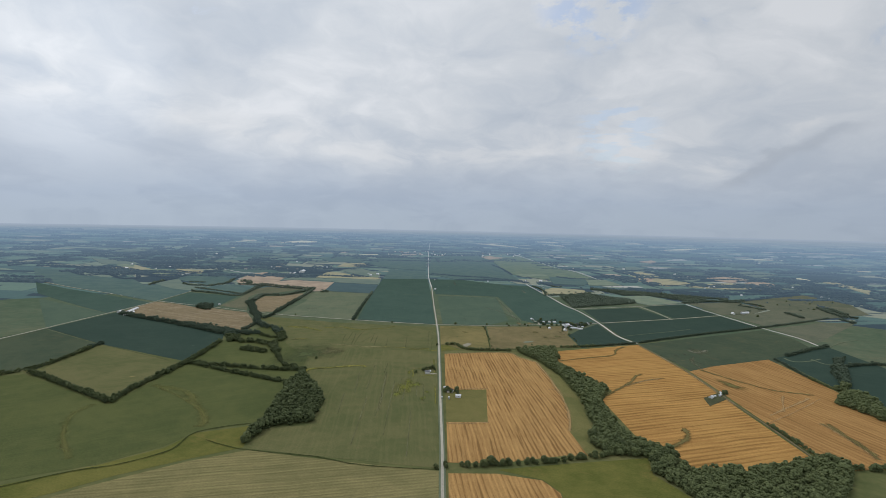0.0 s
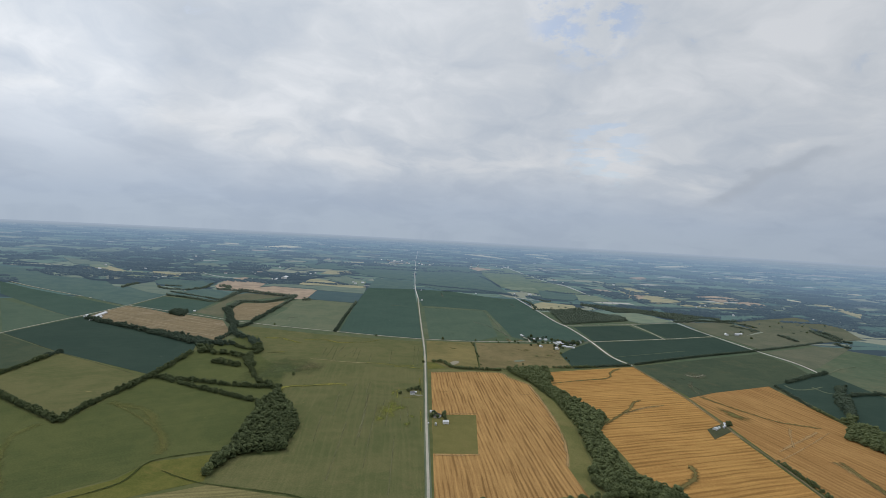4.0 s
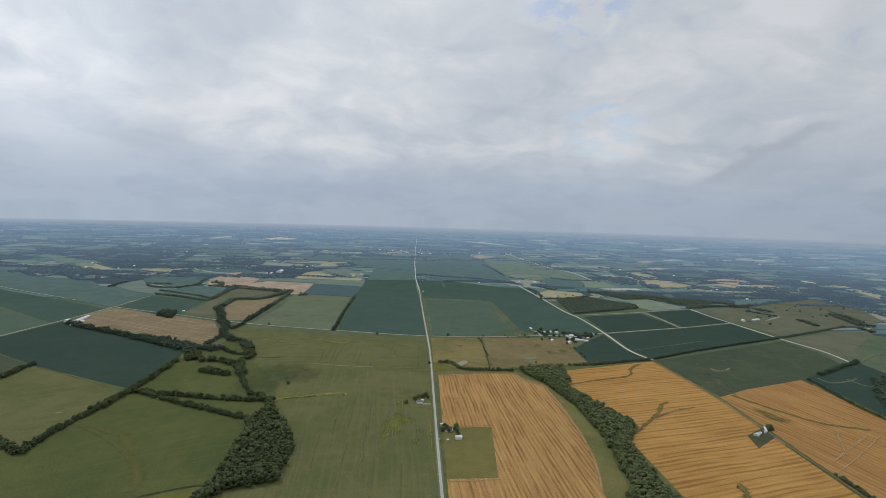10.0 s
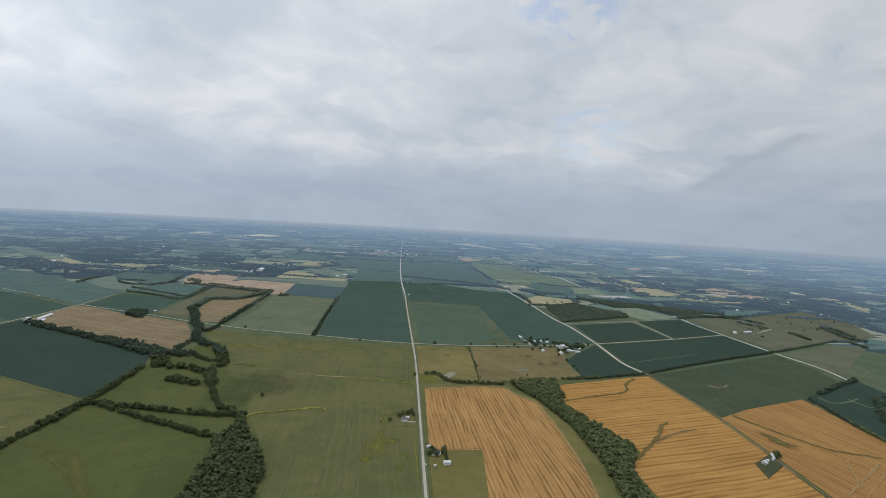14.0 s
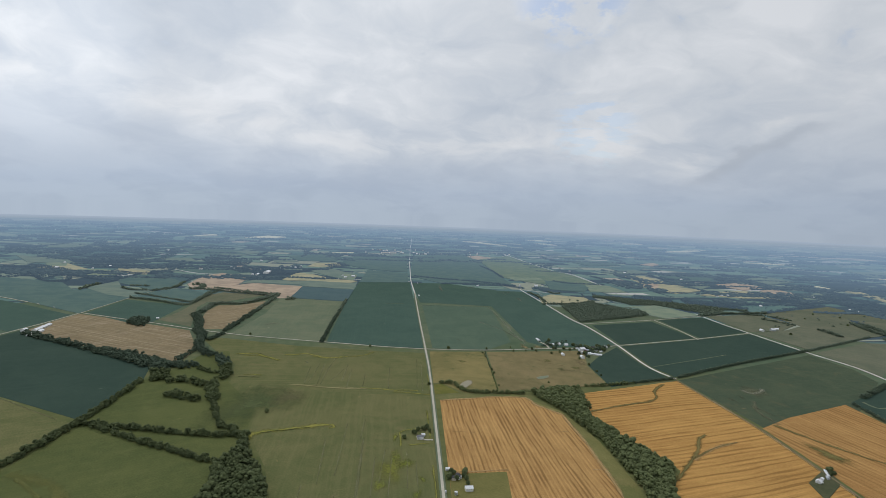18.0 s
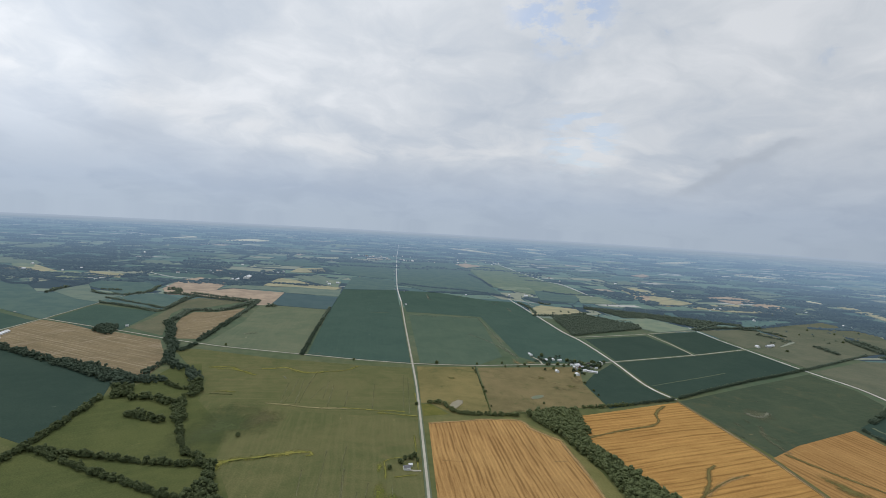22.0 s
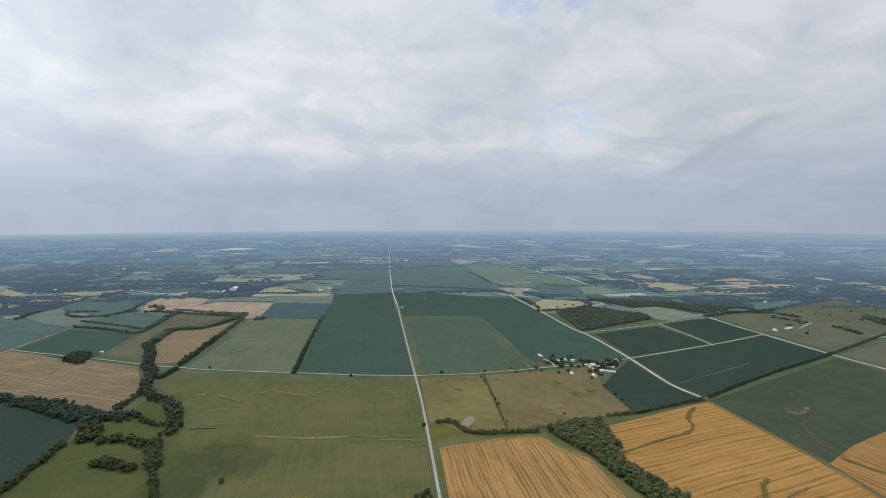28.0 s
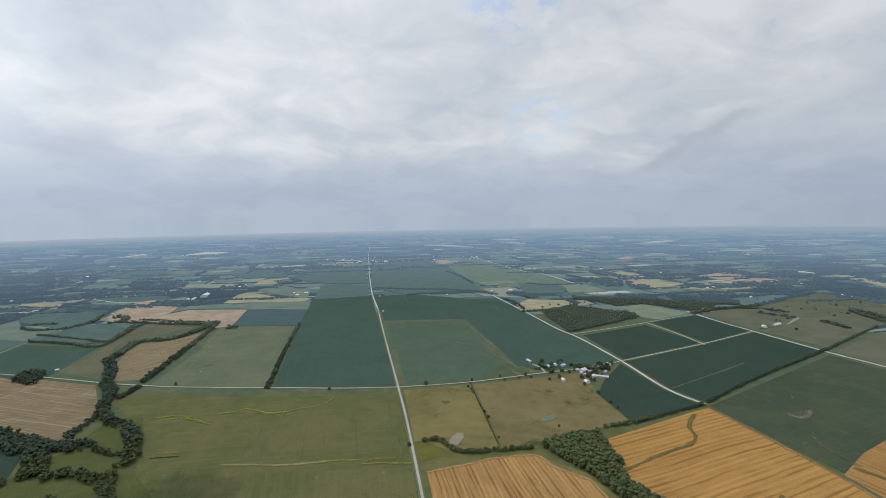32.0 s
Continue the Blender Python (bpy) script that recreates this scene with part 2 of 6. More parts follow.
CROPS = {
    "hay": crop("hay_meadow", (0.124, 0.141, 0.056), (0.180, 0.175, 0.076), (0.222, 0.208, 0.096), 17, 0.26, (0.200, 0.176, 0.082), 0.5, (0.270, 0.220, 0.094), 0.0),
    "hay_pale": crop("pale_hay_meadow", (0.118, 0.145, 0.070), (0.172, 0.182, 0.092), (0.200, 0.198, 0.104), 18, 0.22, (0.215, 0.190, 0.080), 0.55, (0.300, 0.245, 0.105), 0.35),
    "hay_lush": crop("lush_grass", (0.100, 0.132, 0.054), (0.134, 0.156, 0.068), None, ragged=True, cover=0.80),
    "hay_brown": crop("brownish_grass", (0.170, 0.164, 0.080), (0.205, 0.188, 0.090), None, ragged=True, cover=0.70),
    "weed_pale": crop("pale_weeds", (0.260, 0.240, 0.110), (0.360, 0.320, 0.160), None, ragged=True, cover=1.00),
    "hay_line": crop("yellowing_grass", (0.160, 0.175, 0.056), (0.222, 0.216, 0.074), None, ragged=True, cover=0.60),
    "patch_grass": crop("worn_grass", (0.160, 0.165, 0.060), (0.230, 0.212, 0.082), None, ragged=True),
    "hay_dark": crop("deep_green_hay", (0.097, 0.118, 0.043), (0.131, 0.146, 0.053), (0.150, 0.160, 0.062), 19, 0.2, (0.150, 0.160, 0.064), 0.5, (0.175, 0.170, 0.062)),
    # down to the dry grass, dark corn apart: colours made bluer for haze
    "hay_grey": crop("grey_green_hay", (0.140, 0.176, 0.111), (0.190, 0.213, 0.134), (0.207, 0.225, 0.146), 14, 0.2, (0.177, 0.195, 0.109), 0.5, (0.343, 0.325, 0.221)),
    "soy": crop("soybeans", (0.092, 0.140, 0.099), (0.116, 0.164, 0.112), (0.130, 0.175, 0.121), 13, 0.2, (0.138, 0.186, 0.124), 0.35, (0.238, 0.269, 0.189)),
    "corn": crop("dark_green_corn", (0.043, 0.074, 0.057), (0.055, 0.088, 0.066), (0.063, 0.096, 0.071), 12, 0.2, (0.068, 0.102, 0.076), 0.3, (0.127, 0.154, 0.111)),
    "corn_hazed": crop("hazed_corn", (0.066, 0.114, 0.090), (0.080, 0.131, 0.101), (0.088, 0.139, 0.107), 12, 0.2, (0.089, 0.136, 0.100), 0.3, (0.173, 0.200, 0.160)),
    "fallow": crop("fallow_grass", (0.136, 0.154, 0.102), (0.186, 0.190, 0.128), (0.194, 0.196, 0.152), 14, 0.2, (0.119, 0.144, 0.098), 0.6, (0.270, 0.248, 0.187)),
    "olive": crop("olive_stubble", (0.139, 0.151, 0.094), (0.191, 0.186, 0.117), (0.174, 0.174, 0.112), 14, 0.25, (0.220, 0.191, 0.130), 0.5, (0.290, 0.255, 0.174)),
    "dry_grass": crop("dry_grass", (0.220, 0.215, 0.137), (0.296, 0.269, 0.171), None, 9, 0, (0.174, 0.191, 0.118), 0.6, (0.383, 0.336, 0.236)),
    "straw_yard": crop("trampled_yard", (0.250, 0.220, 0.150), (0.360, 0.310, 0.215), None, 9, 0, (0.120, 0.140, 0.085), 0.8),
    "pale_stubble": crop("bleached_stubble", (0.440, 0.390, 0.310), (0.560, 0.510, 0.420), None),
    "bare_pale": crop("bare_earth", (0.215, 0.230, 0.165), (0.310, 0.308, 0.220), None, ragged=True, cover=0.65),
    "meadow": crop("rough_meadow", (0.115, 0.132, 0.032), (0.195, 0.186, 0.052), None, 9, 0, (0.240, 0.190, 0.064), 0.6, (0.290, 0.240, 0.085)),
    "lawn": crop("mown_lawn", (0.172, 0.166, 0.058), (0.226, 0.202, 0.074), None, 9, 0, (0.254, 0.200, 0.085), 0.5),
    "grass_verge": crop("field_margin_grass", (0.160, 0.165, 0.060), (0.230, 0.212, 0.082), None, 9, 0, (0.275, 0.218, 0.094), 0.5),
    "pasture": crop("yellow_pasture", (0.195, 0.176, 0.072), (0.285, 0.235, 0.098), None, 9, 0, (0.124, 0.138, 0.056), 0.9, (0.330, 0.264, 0.124)),
    "pasture_brown": crop("brown_pasture", (0.190, 0.162, 0.078), (0.268, 0.215, 0.106), None, 9, 0, (0.128, 0.140, 0.060), 0.9, (0.319, 0.255, 0.140)),
    "wheat": crop("cut_wheat", (0.430, 0.250, 0.094), (0.500, 0.302, 0.114), (0.215, 0.116, 0.044), 8, 0.72, (0.360, 0.222, 0.096), 0.35),
    "wheat_gold": crop("ripe_wheat", (0.451, 0.248, 0.079), (0.523, 0.300, 0.096), (0.240, 0.127, 0.040), 13, 0.66, (0.576, 0.350, 0.106), 0.4),
    "wheat_east": crop("pale_ripe_wheat", (0.391, 0.216, 0.078), (0.455, 0.262, 0.096), (0.248, 0.136, 0.048), 13, 0.6, (0.497, 0.308, 0.115), 0.4),
    "bean_olive": crop("olive_beans", (0.068, 0.096, 0.060), (0.094, 0.118, 0.071), (0.108, 0.124, 0.077), 13, 0.2, (0.134, 0.127, 0.070), 0.6, (0.200, 0.168, 0.092)),
    "verge_weeds": crop("bright_weeds", (0.165, 0.195, 0.042), (0.240, 0.245, 0.058), None, 9, 0, (0.225, 0.210, 0.062), 0.7, ragged=True, cover=0.90),
    "gravel_strip": crop("farm_lane_gravel", (0.420, 0.400, 0.340), (0.540, 0.510, 0.440), None),
    "stubble_tan": crop("tan_stubble", (0.226, 0.178, 0.104), (0.288, 0.226, 0.133), (0.408, 0.336, 0.220), 15, 0.7, (0.185, 0.148, 0.091), 0.65, (0.400, 0.320, 0.220), 0.6),
    "stubble_grey": crop("grey_stubble", (0.215, 0.196, 0.086), (0.290, 0.252, 0.112), (0.165, 0.158, 0.068), 9, 0.65, (0.200, 0.180, 0.092), 0.4),
    "swale": crop("swale_grass", (0.165, 0.138, 0.052), (0.235, 0.190, 0.074), None, ragged=True),
    "swale_patch": crop("damp_grass", (0.165, 0.150, 0.054), (0.225, 0.190, 0.072), None, ragged=True),
    "tramline": crop("wheel_lines", (0.205, 0.204, 0.110), (0.275, 0.262, 0.150), None, ragged=True, cover=0.55),
    "dry_spot": crop("trampled_grass", (0.260, 0.212, 0.105), (0.345, 0.280, 0.148), None, ragged=True, cover=0.75),
    "patch_green": crop("damp_hollow", (0.120, 0.150, 0.062), (0.160, 0.176, 0.078), None, ragged=True, cover=0.70),
    "drain": crop("drain_weeds", (0.050, 0.068, 0.024), (0.074, 0.090, 0.030), None, ragged=True),
    "verge_yellow": crop("yellow_weeds", (0.225, 0.228, 0.056), (0.340, 0.315, 0.084), None, ragged=True, cover=0.90),
    "bare_olive": crop("thin_growth", (0.160, 0.165, 0.095), (0.245, 0.226, 0.140), None, ragged=True, cover=0.45),
    "straw": crop("straw_edge", (0.480, 0.315, 0.140), (0.570, 0.390, 0.185), None, ragged=True, cover=0.75),
    "gravel": crop("limestone_gravel", (0.465, 0.432, 0.355), (0.590, 0.550, 0.455), None),
    "track": crop("earth_track", (0.170, 0.145, 0.080), (0.280, 0.225, 0.135), None),
    "yard": crop("farmyard", (0.070, 0.082, 0.044), (0.115, 0.118, 0.064), None),
}
CROP_WORDS = {
    "olive": "olive brown stubble field beside a white hall", "dry_grass": "dry ochre grass field with pale patches",
    "straw_yard": "trampled straw-coloured farmyard beside the side road", "pale_stubble": "bleached pale stubble field in the distance",
    "hay": "mown green hay meadow with pale streaks", "hay_pale": "pale green hay meadow beside the gravel road",
    "hay_dark": "deep green hay field between hedgerows", "soy": "green soybean field in even rows",
    "corn": "dark green field of tall corn", "corn_hazed": "field of tall corn beside the road, coloured blue-green for haze", "fallow": "grey-green fallow grass field",
    "wheat_east": "pale golden ripe wheat field with fine stripes", "bean_olive": "olive green bean field with thin worn patches",
    "hay_grey": "grey-green hay field beyond the cross road",
    "meadow": "rough yellow-green grass along a drain", "lawn": "mown green lawn cut into the wheat",
    "grass_verge": "dry grass margin beside the creek wood", "pasture": "yellowish dry grazing pasture",
    "pasture_brown": "brown grazed pasture with bare spots", "wheat": "harvested wheat field with dark straw lines",
    "wheat_gold": "golden ripe wheat field with fine stripes", "stubble_tan": "pale tan stubble field after harvest",
    "stubble_grey": "grey-brown stubble field with ploughed streaks",
}
CROP_TALL = {"corn": 0.1, "corn_hazed": 0.1, "soy": 0.05}


def foliage(name, dark, light):
    m, n, b = shaded(name, 0.8, 0.08)
    info = n.add("ShaderNodeObjectInfo").outputs["Random"]
    isle = n.add("ShaderNodeNewGeometry").outputs["Random Per Island"]
    place = n.add("ShaderNodeTexCoord").outputs["Object"]
    fine, stand = n.noise(place, 0.9, 4.0, 0.7), n.noise(place, 0.085, 2.0, 0.5)
    tone = n.math("ADD", n.math("ADD", n.math("MULTIPLY", isle, 0.16), n.math("MULTIPLY", info, 0.34)), n.math("ADD", n.math("MULTIPLY", fine, 0.25), n.math("MULTIPLY", stand, 0.55)))
    n.put(b.inputs["Base Color"], n.mix(n.span(tone, 0.25, 0.95, smooth=False), dark, light))
    bump = n.add("ShaderNodeBump")
    bump.inputs["Strength"].default_value, bump.inputs["Distance"].default_value = 1.0, 1.6
    n.put(bump.inputs["Height"], n.noise(place, 0.75, 3.0, 0.6))
    n.put(b.inputs["Normal"], bump.outputs[0])
    return m


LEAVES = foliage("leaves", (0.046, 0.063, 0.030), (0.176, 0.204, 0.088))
# leaves of farther trees, made paler and bluer to paint in the haze
HAZED_LEAVES = foliage("hazed_leaves", (0.064, 0.096, 0.072), (0.185, 0.222, 0.155))
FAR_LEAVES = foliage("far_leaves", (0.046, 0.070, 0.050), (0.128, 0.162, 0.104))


def plain(name, colour, rough=0.7, metal=0.0, spread=0.12, scale=0.8):
    m, n, b = shaded(name, rough, 0.35)
    b.inputs["Metallic"].default_value = metal
    place = n.add("ShaderNodeTexCoord").outputs["Object"]
    tone = n.math("ADD", n.math("MULTIPLY", n.noise(place, scale, 5.0, 0.6), 0.7), n.math("MULTIPLY", n.noise(place, scale * 9, 2.0), 0.3))
    a = tuple(c * (1 - spread * 1.6) for c in colour)
    z = tuple(min(1, c * (1 + spread)) for c in colour)
    n.put(b.inputs["Base Color"], n.mix(n.span(tone, 0.35, 0.65), a, z))
    return m


BARK = plain("bark", (0.09, 0.07, 0.05), 0.95)
WHITE = plain("white_siding", (0.78, 0.78, 0.75), 0.6, 0, 0.06)
GREY_ROOF = plain("grey_shingles", (0.22, 0.22, 0.23), 0.85)
DARK_ROOF = plain("dark_shingles", (0.07, 0.07, 0.075), 0.9)
TIN = plain("white_sheet_metal", (0.82, 0.83, 0.84), 0.4, 0.0, 0.08, 0.15)
STEEL = plain("galvanised_steel", (0.55, 0.57, 0.60), 0.4, 0.5, 0.1, 0.3)
RED = plain("red_boards", (0.25, 0.06, 0.045), 0.8)
BEIGE = plain("beige_siding", (0.52, 0.47, 0.38), 0.7)
GLASS = plain("dark_window_glass", (0.03, 0.035, 0.04), 0.1)
CONCRETE = plain("concrete", (0.42, 0.41, 0.38), 0.9)


def water_material(name, low, high):
    m, n, b = shaded(name, 0.5, 0.15)
    place = n.add("ShaderNodeTexCoord").outputs["Object"]
    n.put(b.inputs["Base Color"], n.mix(n.noise(place, 0.05), low, high))
    bump = n.add("ShaderNodeBump")
    bump.inputs["Strength"].default_value = 0.1
    n.put(bump.inputs["Height"], n.noise(place, 0.8))
    n.put(b.inputs["Normal"], bump.outputs[0])
    return m


WATER = water_material("silty_pond_water", (0.250, 0.225, 0.150), (0.340, 0.305, 0.215))
GREEN_WATER = water_material("green_pond_water", (0.130, 0.165, 0.092), (0.185, 0.215, 0.125))


# tint of the haze, painted over the backdrop as emission
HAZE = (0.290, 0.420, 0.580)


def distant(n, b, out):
    """Paints haze: mixes in a glow that fades a backdrop surface into the pale blue of the horizon sky with its
    distance on the map.
    """
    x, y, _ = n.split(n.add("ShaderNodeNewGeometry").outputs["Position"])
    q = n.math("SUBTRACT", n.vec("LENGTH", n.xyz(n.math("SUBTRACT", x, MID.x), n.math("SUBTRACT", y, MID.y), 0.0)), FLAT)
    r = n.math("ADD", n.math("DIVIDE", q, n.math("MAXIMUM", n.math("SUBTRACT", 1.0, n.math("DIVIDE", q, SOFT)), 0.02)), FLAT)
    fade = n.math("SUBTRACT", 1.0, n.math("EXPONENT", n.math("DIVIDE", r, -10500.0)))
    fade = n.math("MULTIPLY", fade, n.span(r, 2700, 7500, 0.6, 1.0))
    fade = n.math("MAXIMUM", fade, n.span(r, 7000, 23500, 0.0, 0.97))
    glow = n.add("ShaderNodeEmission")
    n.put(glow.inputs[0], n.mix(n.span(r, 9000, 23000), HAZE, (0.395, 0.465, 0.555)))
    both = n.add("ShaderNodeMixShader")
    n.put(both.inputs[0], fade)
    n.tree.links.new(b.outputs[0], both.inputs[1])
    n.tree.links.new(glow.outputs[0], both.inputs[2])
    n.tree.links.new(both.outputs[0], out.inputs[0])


def out_of(n):
    return next(k for k in n.tree.nodes if k.type == "OUTPUT_MATERIAL")


def quilt(far):
    """Open country: a quilt of fields, pasture and woodland on the map's own grid."""
    m, n, b = shaded("distant_country" if far else "open_country")
    uv = n.map()
    warp = n.vec("SCALE", n.xyz(n.math("SUBTRACT", n.noise(uv, 0.0011, 2.0), 0.5), n.math("SUBTRACT", n.noise(n.vec("ADD", uv, (7000.0, 900.0, 0.0)), 0.0011, 2.0), 0.5), 0.0), scale=420.0)
    spread = n.vec("ADD", uv, warp)

    def plots(width, depth, hedge):
        brick = n.add("ShaderNodeTexBrick")
        brick.offset, brick.squash, brick.squash_frequency = 0.37, 0.6, 3
        for key, value in (("Vector", spread), ("Color1", (0, 0, 0, 1)), ("Color2", (1, 1, 1, 1)), ("Mortar", (0.5, 0.5, 0.5, 1)), ("Scale", 1.0),
                           ("Mortar Size", hedge), ("Mortar Smooth", 0.2), ("Bias", 0.0), ("Brick Width", width), ("Row Height", depth)):
            n.put(brick.inputs[key], value)
        return brick.outputs[0], brick.outputs[1]

    coarse, hedge_a = plots(620.0, 390.0, 11.0)
    close, hedge_b = plots(330.0, 230.0, 9.0)
    which = n.span(n.noise(n.vec("ADD", uv, (300.0, 100.0, 0.0)), 0.0006, 2.0), 0.49, 0.50)
    broad, hedge_c = plots(1700.0, 760.0, 30.0)
    away = n.span(n.vec("LENGTH", uv), 11000.0, 11200.0)
    close, hedge_b = n.mix(n.math("MULTIPLY", away, 0.999), close, broad), n.math("ADD", n.math("MULTIPLY", hedge_b, n.math("SUBTRACT", 1.0, away)), n.math("MULTIPLY", hedge_c, away))
    pick = n.math("FRACT", n.math("MULTIPLY", n.math("ADD", n.split(n.mix(which, coarse, close))[0], 0.013), 7.31))
    rim = n.math("ADD", n.math("MULTIPLY", hedge_a, n.math("SUBTRACT", 1.0, which)), n.math("MULTIPLY", hedge_b, which))
    if far:
        kind = n.ramp(pick, ((0.0, (0.026, 0.044, 0.034)), (0.13, (0.092, 0.156, 0.106)), (0.36, (0.143, 0.211, 0.132)), (0.56, (0.218, 0.257, 0.156)),
                             (0.70, (0.069, 0.124, 0.090)), (0.83, (0.297, 0.297, 0.185)), (0.90, (0.436, 0.356, 0.238)), (0.925, (0.158, 0.218, 0.139))), True)
        kind = n.mix(n.math("MULTIPLY", rim, n.span(n.noise(uv, 0.002, 2.0), 0.40, 0.48)), kind, (0.018, 0.030, 0.024))
        tiny = n.math("FRACT", n.math("MULTIPLY", n.split(plots(420.0, 95.0, 0.0)[0])[0], 13.7))
        kind = n.mix(n.math("MULTIPLY", n.span(tiny, 0.965, 0.966), n.span(n.noise(uv, 0.0007, 2.0), 0.47, 0.53)), n.mix(n.span(tiny, 0.16, 0.159), kind, (0.020, 0.034, 0.028)), (0.560, 0.520, 0.440))
        belt = n.noise(n.vec("ADD", uv, (2500.0, 0.0, 0.0)), 0.00034, 3.0, 0.6)
        ragged = n.math("MULTIPLY", n.math("SUBTRACT", n.noise(n.vec("MULTIPLY", uv, (0.5, 1.0, 1.0)), 0.004, 5.0, 0.7), 0.5), 0.7)
        wooded = n.span(n.math("ADD", belt, ragged), 0.60, 0.615)
        colour = n.mix(n.math("MULTIPLY", wooded, 0.94), kind, (0.022, 0.036, 0.029))
    else:
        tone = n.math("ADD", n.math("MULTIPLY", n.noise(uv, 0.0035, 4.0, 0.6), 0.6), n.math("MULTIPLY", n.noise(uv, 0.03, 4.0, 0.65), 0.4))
        # haze put into the ground colour: bluer tones mixed in with distance
        haze_reach = n.span(n.vec("DISTANCE", uv, (MID.x, MID.y, 0.0)), 1300, 2000)
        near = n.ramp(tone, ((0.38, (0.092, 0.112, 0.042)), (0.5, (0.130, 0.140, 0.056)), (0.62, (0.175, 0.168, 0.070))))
        colour = n.mix(haze_reach, near, n.ramp(tone, ((0.38, (0.086, 0.128, 0.078)), (0.5, (0.112, 0.146, 0.090)), (0.62, (0.150, 0.165, 0.102)))))
    grain = n.noise(uv, 0.02, 5.0, 0.7)
    colour = n.mix(1.0, colour, n.mix(grain, (0.75, 0.75, 0.75), (1.25, 1.25, 1.25)), "MULTIPLY")
    n.put(b.inputs["Base Color"], colour)
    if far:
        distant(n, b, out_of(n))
    return m


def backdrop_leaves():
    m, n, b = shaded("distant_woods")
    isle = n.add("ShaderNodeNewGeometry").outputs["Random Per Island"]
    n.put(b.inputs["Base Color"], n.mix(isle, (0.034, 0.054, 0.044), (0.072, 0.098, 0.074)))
    # the painted haze glow goes over the far trees too
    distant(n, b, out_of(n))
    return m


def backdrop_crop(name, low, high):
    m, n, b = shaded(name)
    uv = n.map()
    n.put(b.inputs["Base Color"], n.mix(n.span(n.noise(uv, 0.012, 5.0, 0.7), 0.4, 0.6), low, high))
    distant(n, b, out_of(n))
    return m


BACK_WOODS = backdrop_leaves()
# second set of crops for far fields, with the haze glow mixed in
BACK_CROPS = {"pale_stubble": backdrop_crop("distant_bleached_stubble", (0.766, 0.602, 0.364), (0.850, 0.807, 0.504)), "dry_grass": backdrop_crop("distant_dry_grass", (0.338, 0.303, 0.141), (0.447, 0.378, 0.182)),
              "hay_grey": backdrop_crop("distant_grey_hay", (0.128, 0.168, 0.098), (0.171, 0.201, 0.117)), "corn_hazed": backdrop_crop("distant_corn", (0.042, 0.075, 0.057), (0.054, 0.089, 0.066)),
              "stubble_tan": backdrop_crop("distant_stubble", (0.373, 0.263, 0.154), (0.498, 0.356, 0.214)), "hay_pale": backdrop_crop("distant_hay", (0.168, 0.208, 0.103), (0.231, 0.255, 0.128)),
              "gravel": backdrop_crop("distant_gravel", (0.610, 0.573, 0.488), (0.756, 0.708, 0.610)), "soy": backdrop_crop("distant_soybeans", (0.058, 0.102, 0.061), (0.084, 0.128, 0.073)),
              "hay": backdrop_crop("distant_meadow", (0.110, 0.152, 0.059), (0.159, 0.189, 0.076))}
EDGE = 2700.0


# ---- ground ----
def ring_sheet(name, radii, material, label):
    """A sheet of ground in rings round the middle of the flight."""
    turns = 288
    bm = bmesh.new()
    uv = bm.loops.layers.uv.new("rows")
    rings = []
    for r in radii:
        ring = []
        for k in range(turns if r else 1):
            a = 2 * math.pi * k / turns
            x, y = MID.x + r * math.cos(a), MID.y + r * math.sin(a)
            px, py, pz, _ = lie(x, y)
            ring.append((bm.verts.new((px, py, pz)), (x, y)))
        rings.append(ring)
    for i in range(len(rings) - 1):
        for k in range(turns):
            j = (k + 1) % turns
            quad = [rings[0][0], rings[1][k], rings[1][j]] if len(rings[i]) == 1 else [rings[i][k], rings[i + 1][k], rings[i + 1][j], rings[i][j]]
            face = bm.faces.new([q[0] for q in quad])
            face.smooth = True
            for loop, q in zip(face.loops, quad):
                loop[uv].uv = q[1]
    return tagged(mesh_object(name, bm, material), label, name, kind="structure")


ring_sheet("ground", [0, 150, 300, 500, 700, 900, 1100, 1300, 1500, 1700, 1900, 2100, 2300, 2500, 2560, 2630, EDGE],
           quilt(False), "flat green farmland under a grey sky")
FAR_RADII = [EDGE]
while FAR_RADII[-1] < 23500:
    FAR_RADII.append(FAR_RADII[-1] * 1.03)
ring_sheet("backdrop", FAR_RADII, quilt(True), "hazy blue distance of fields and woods")


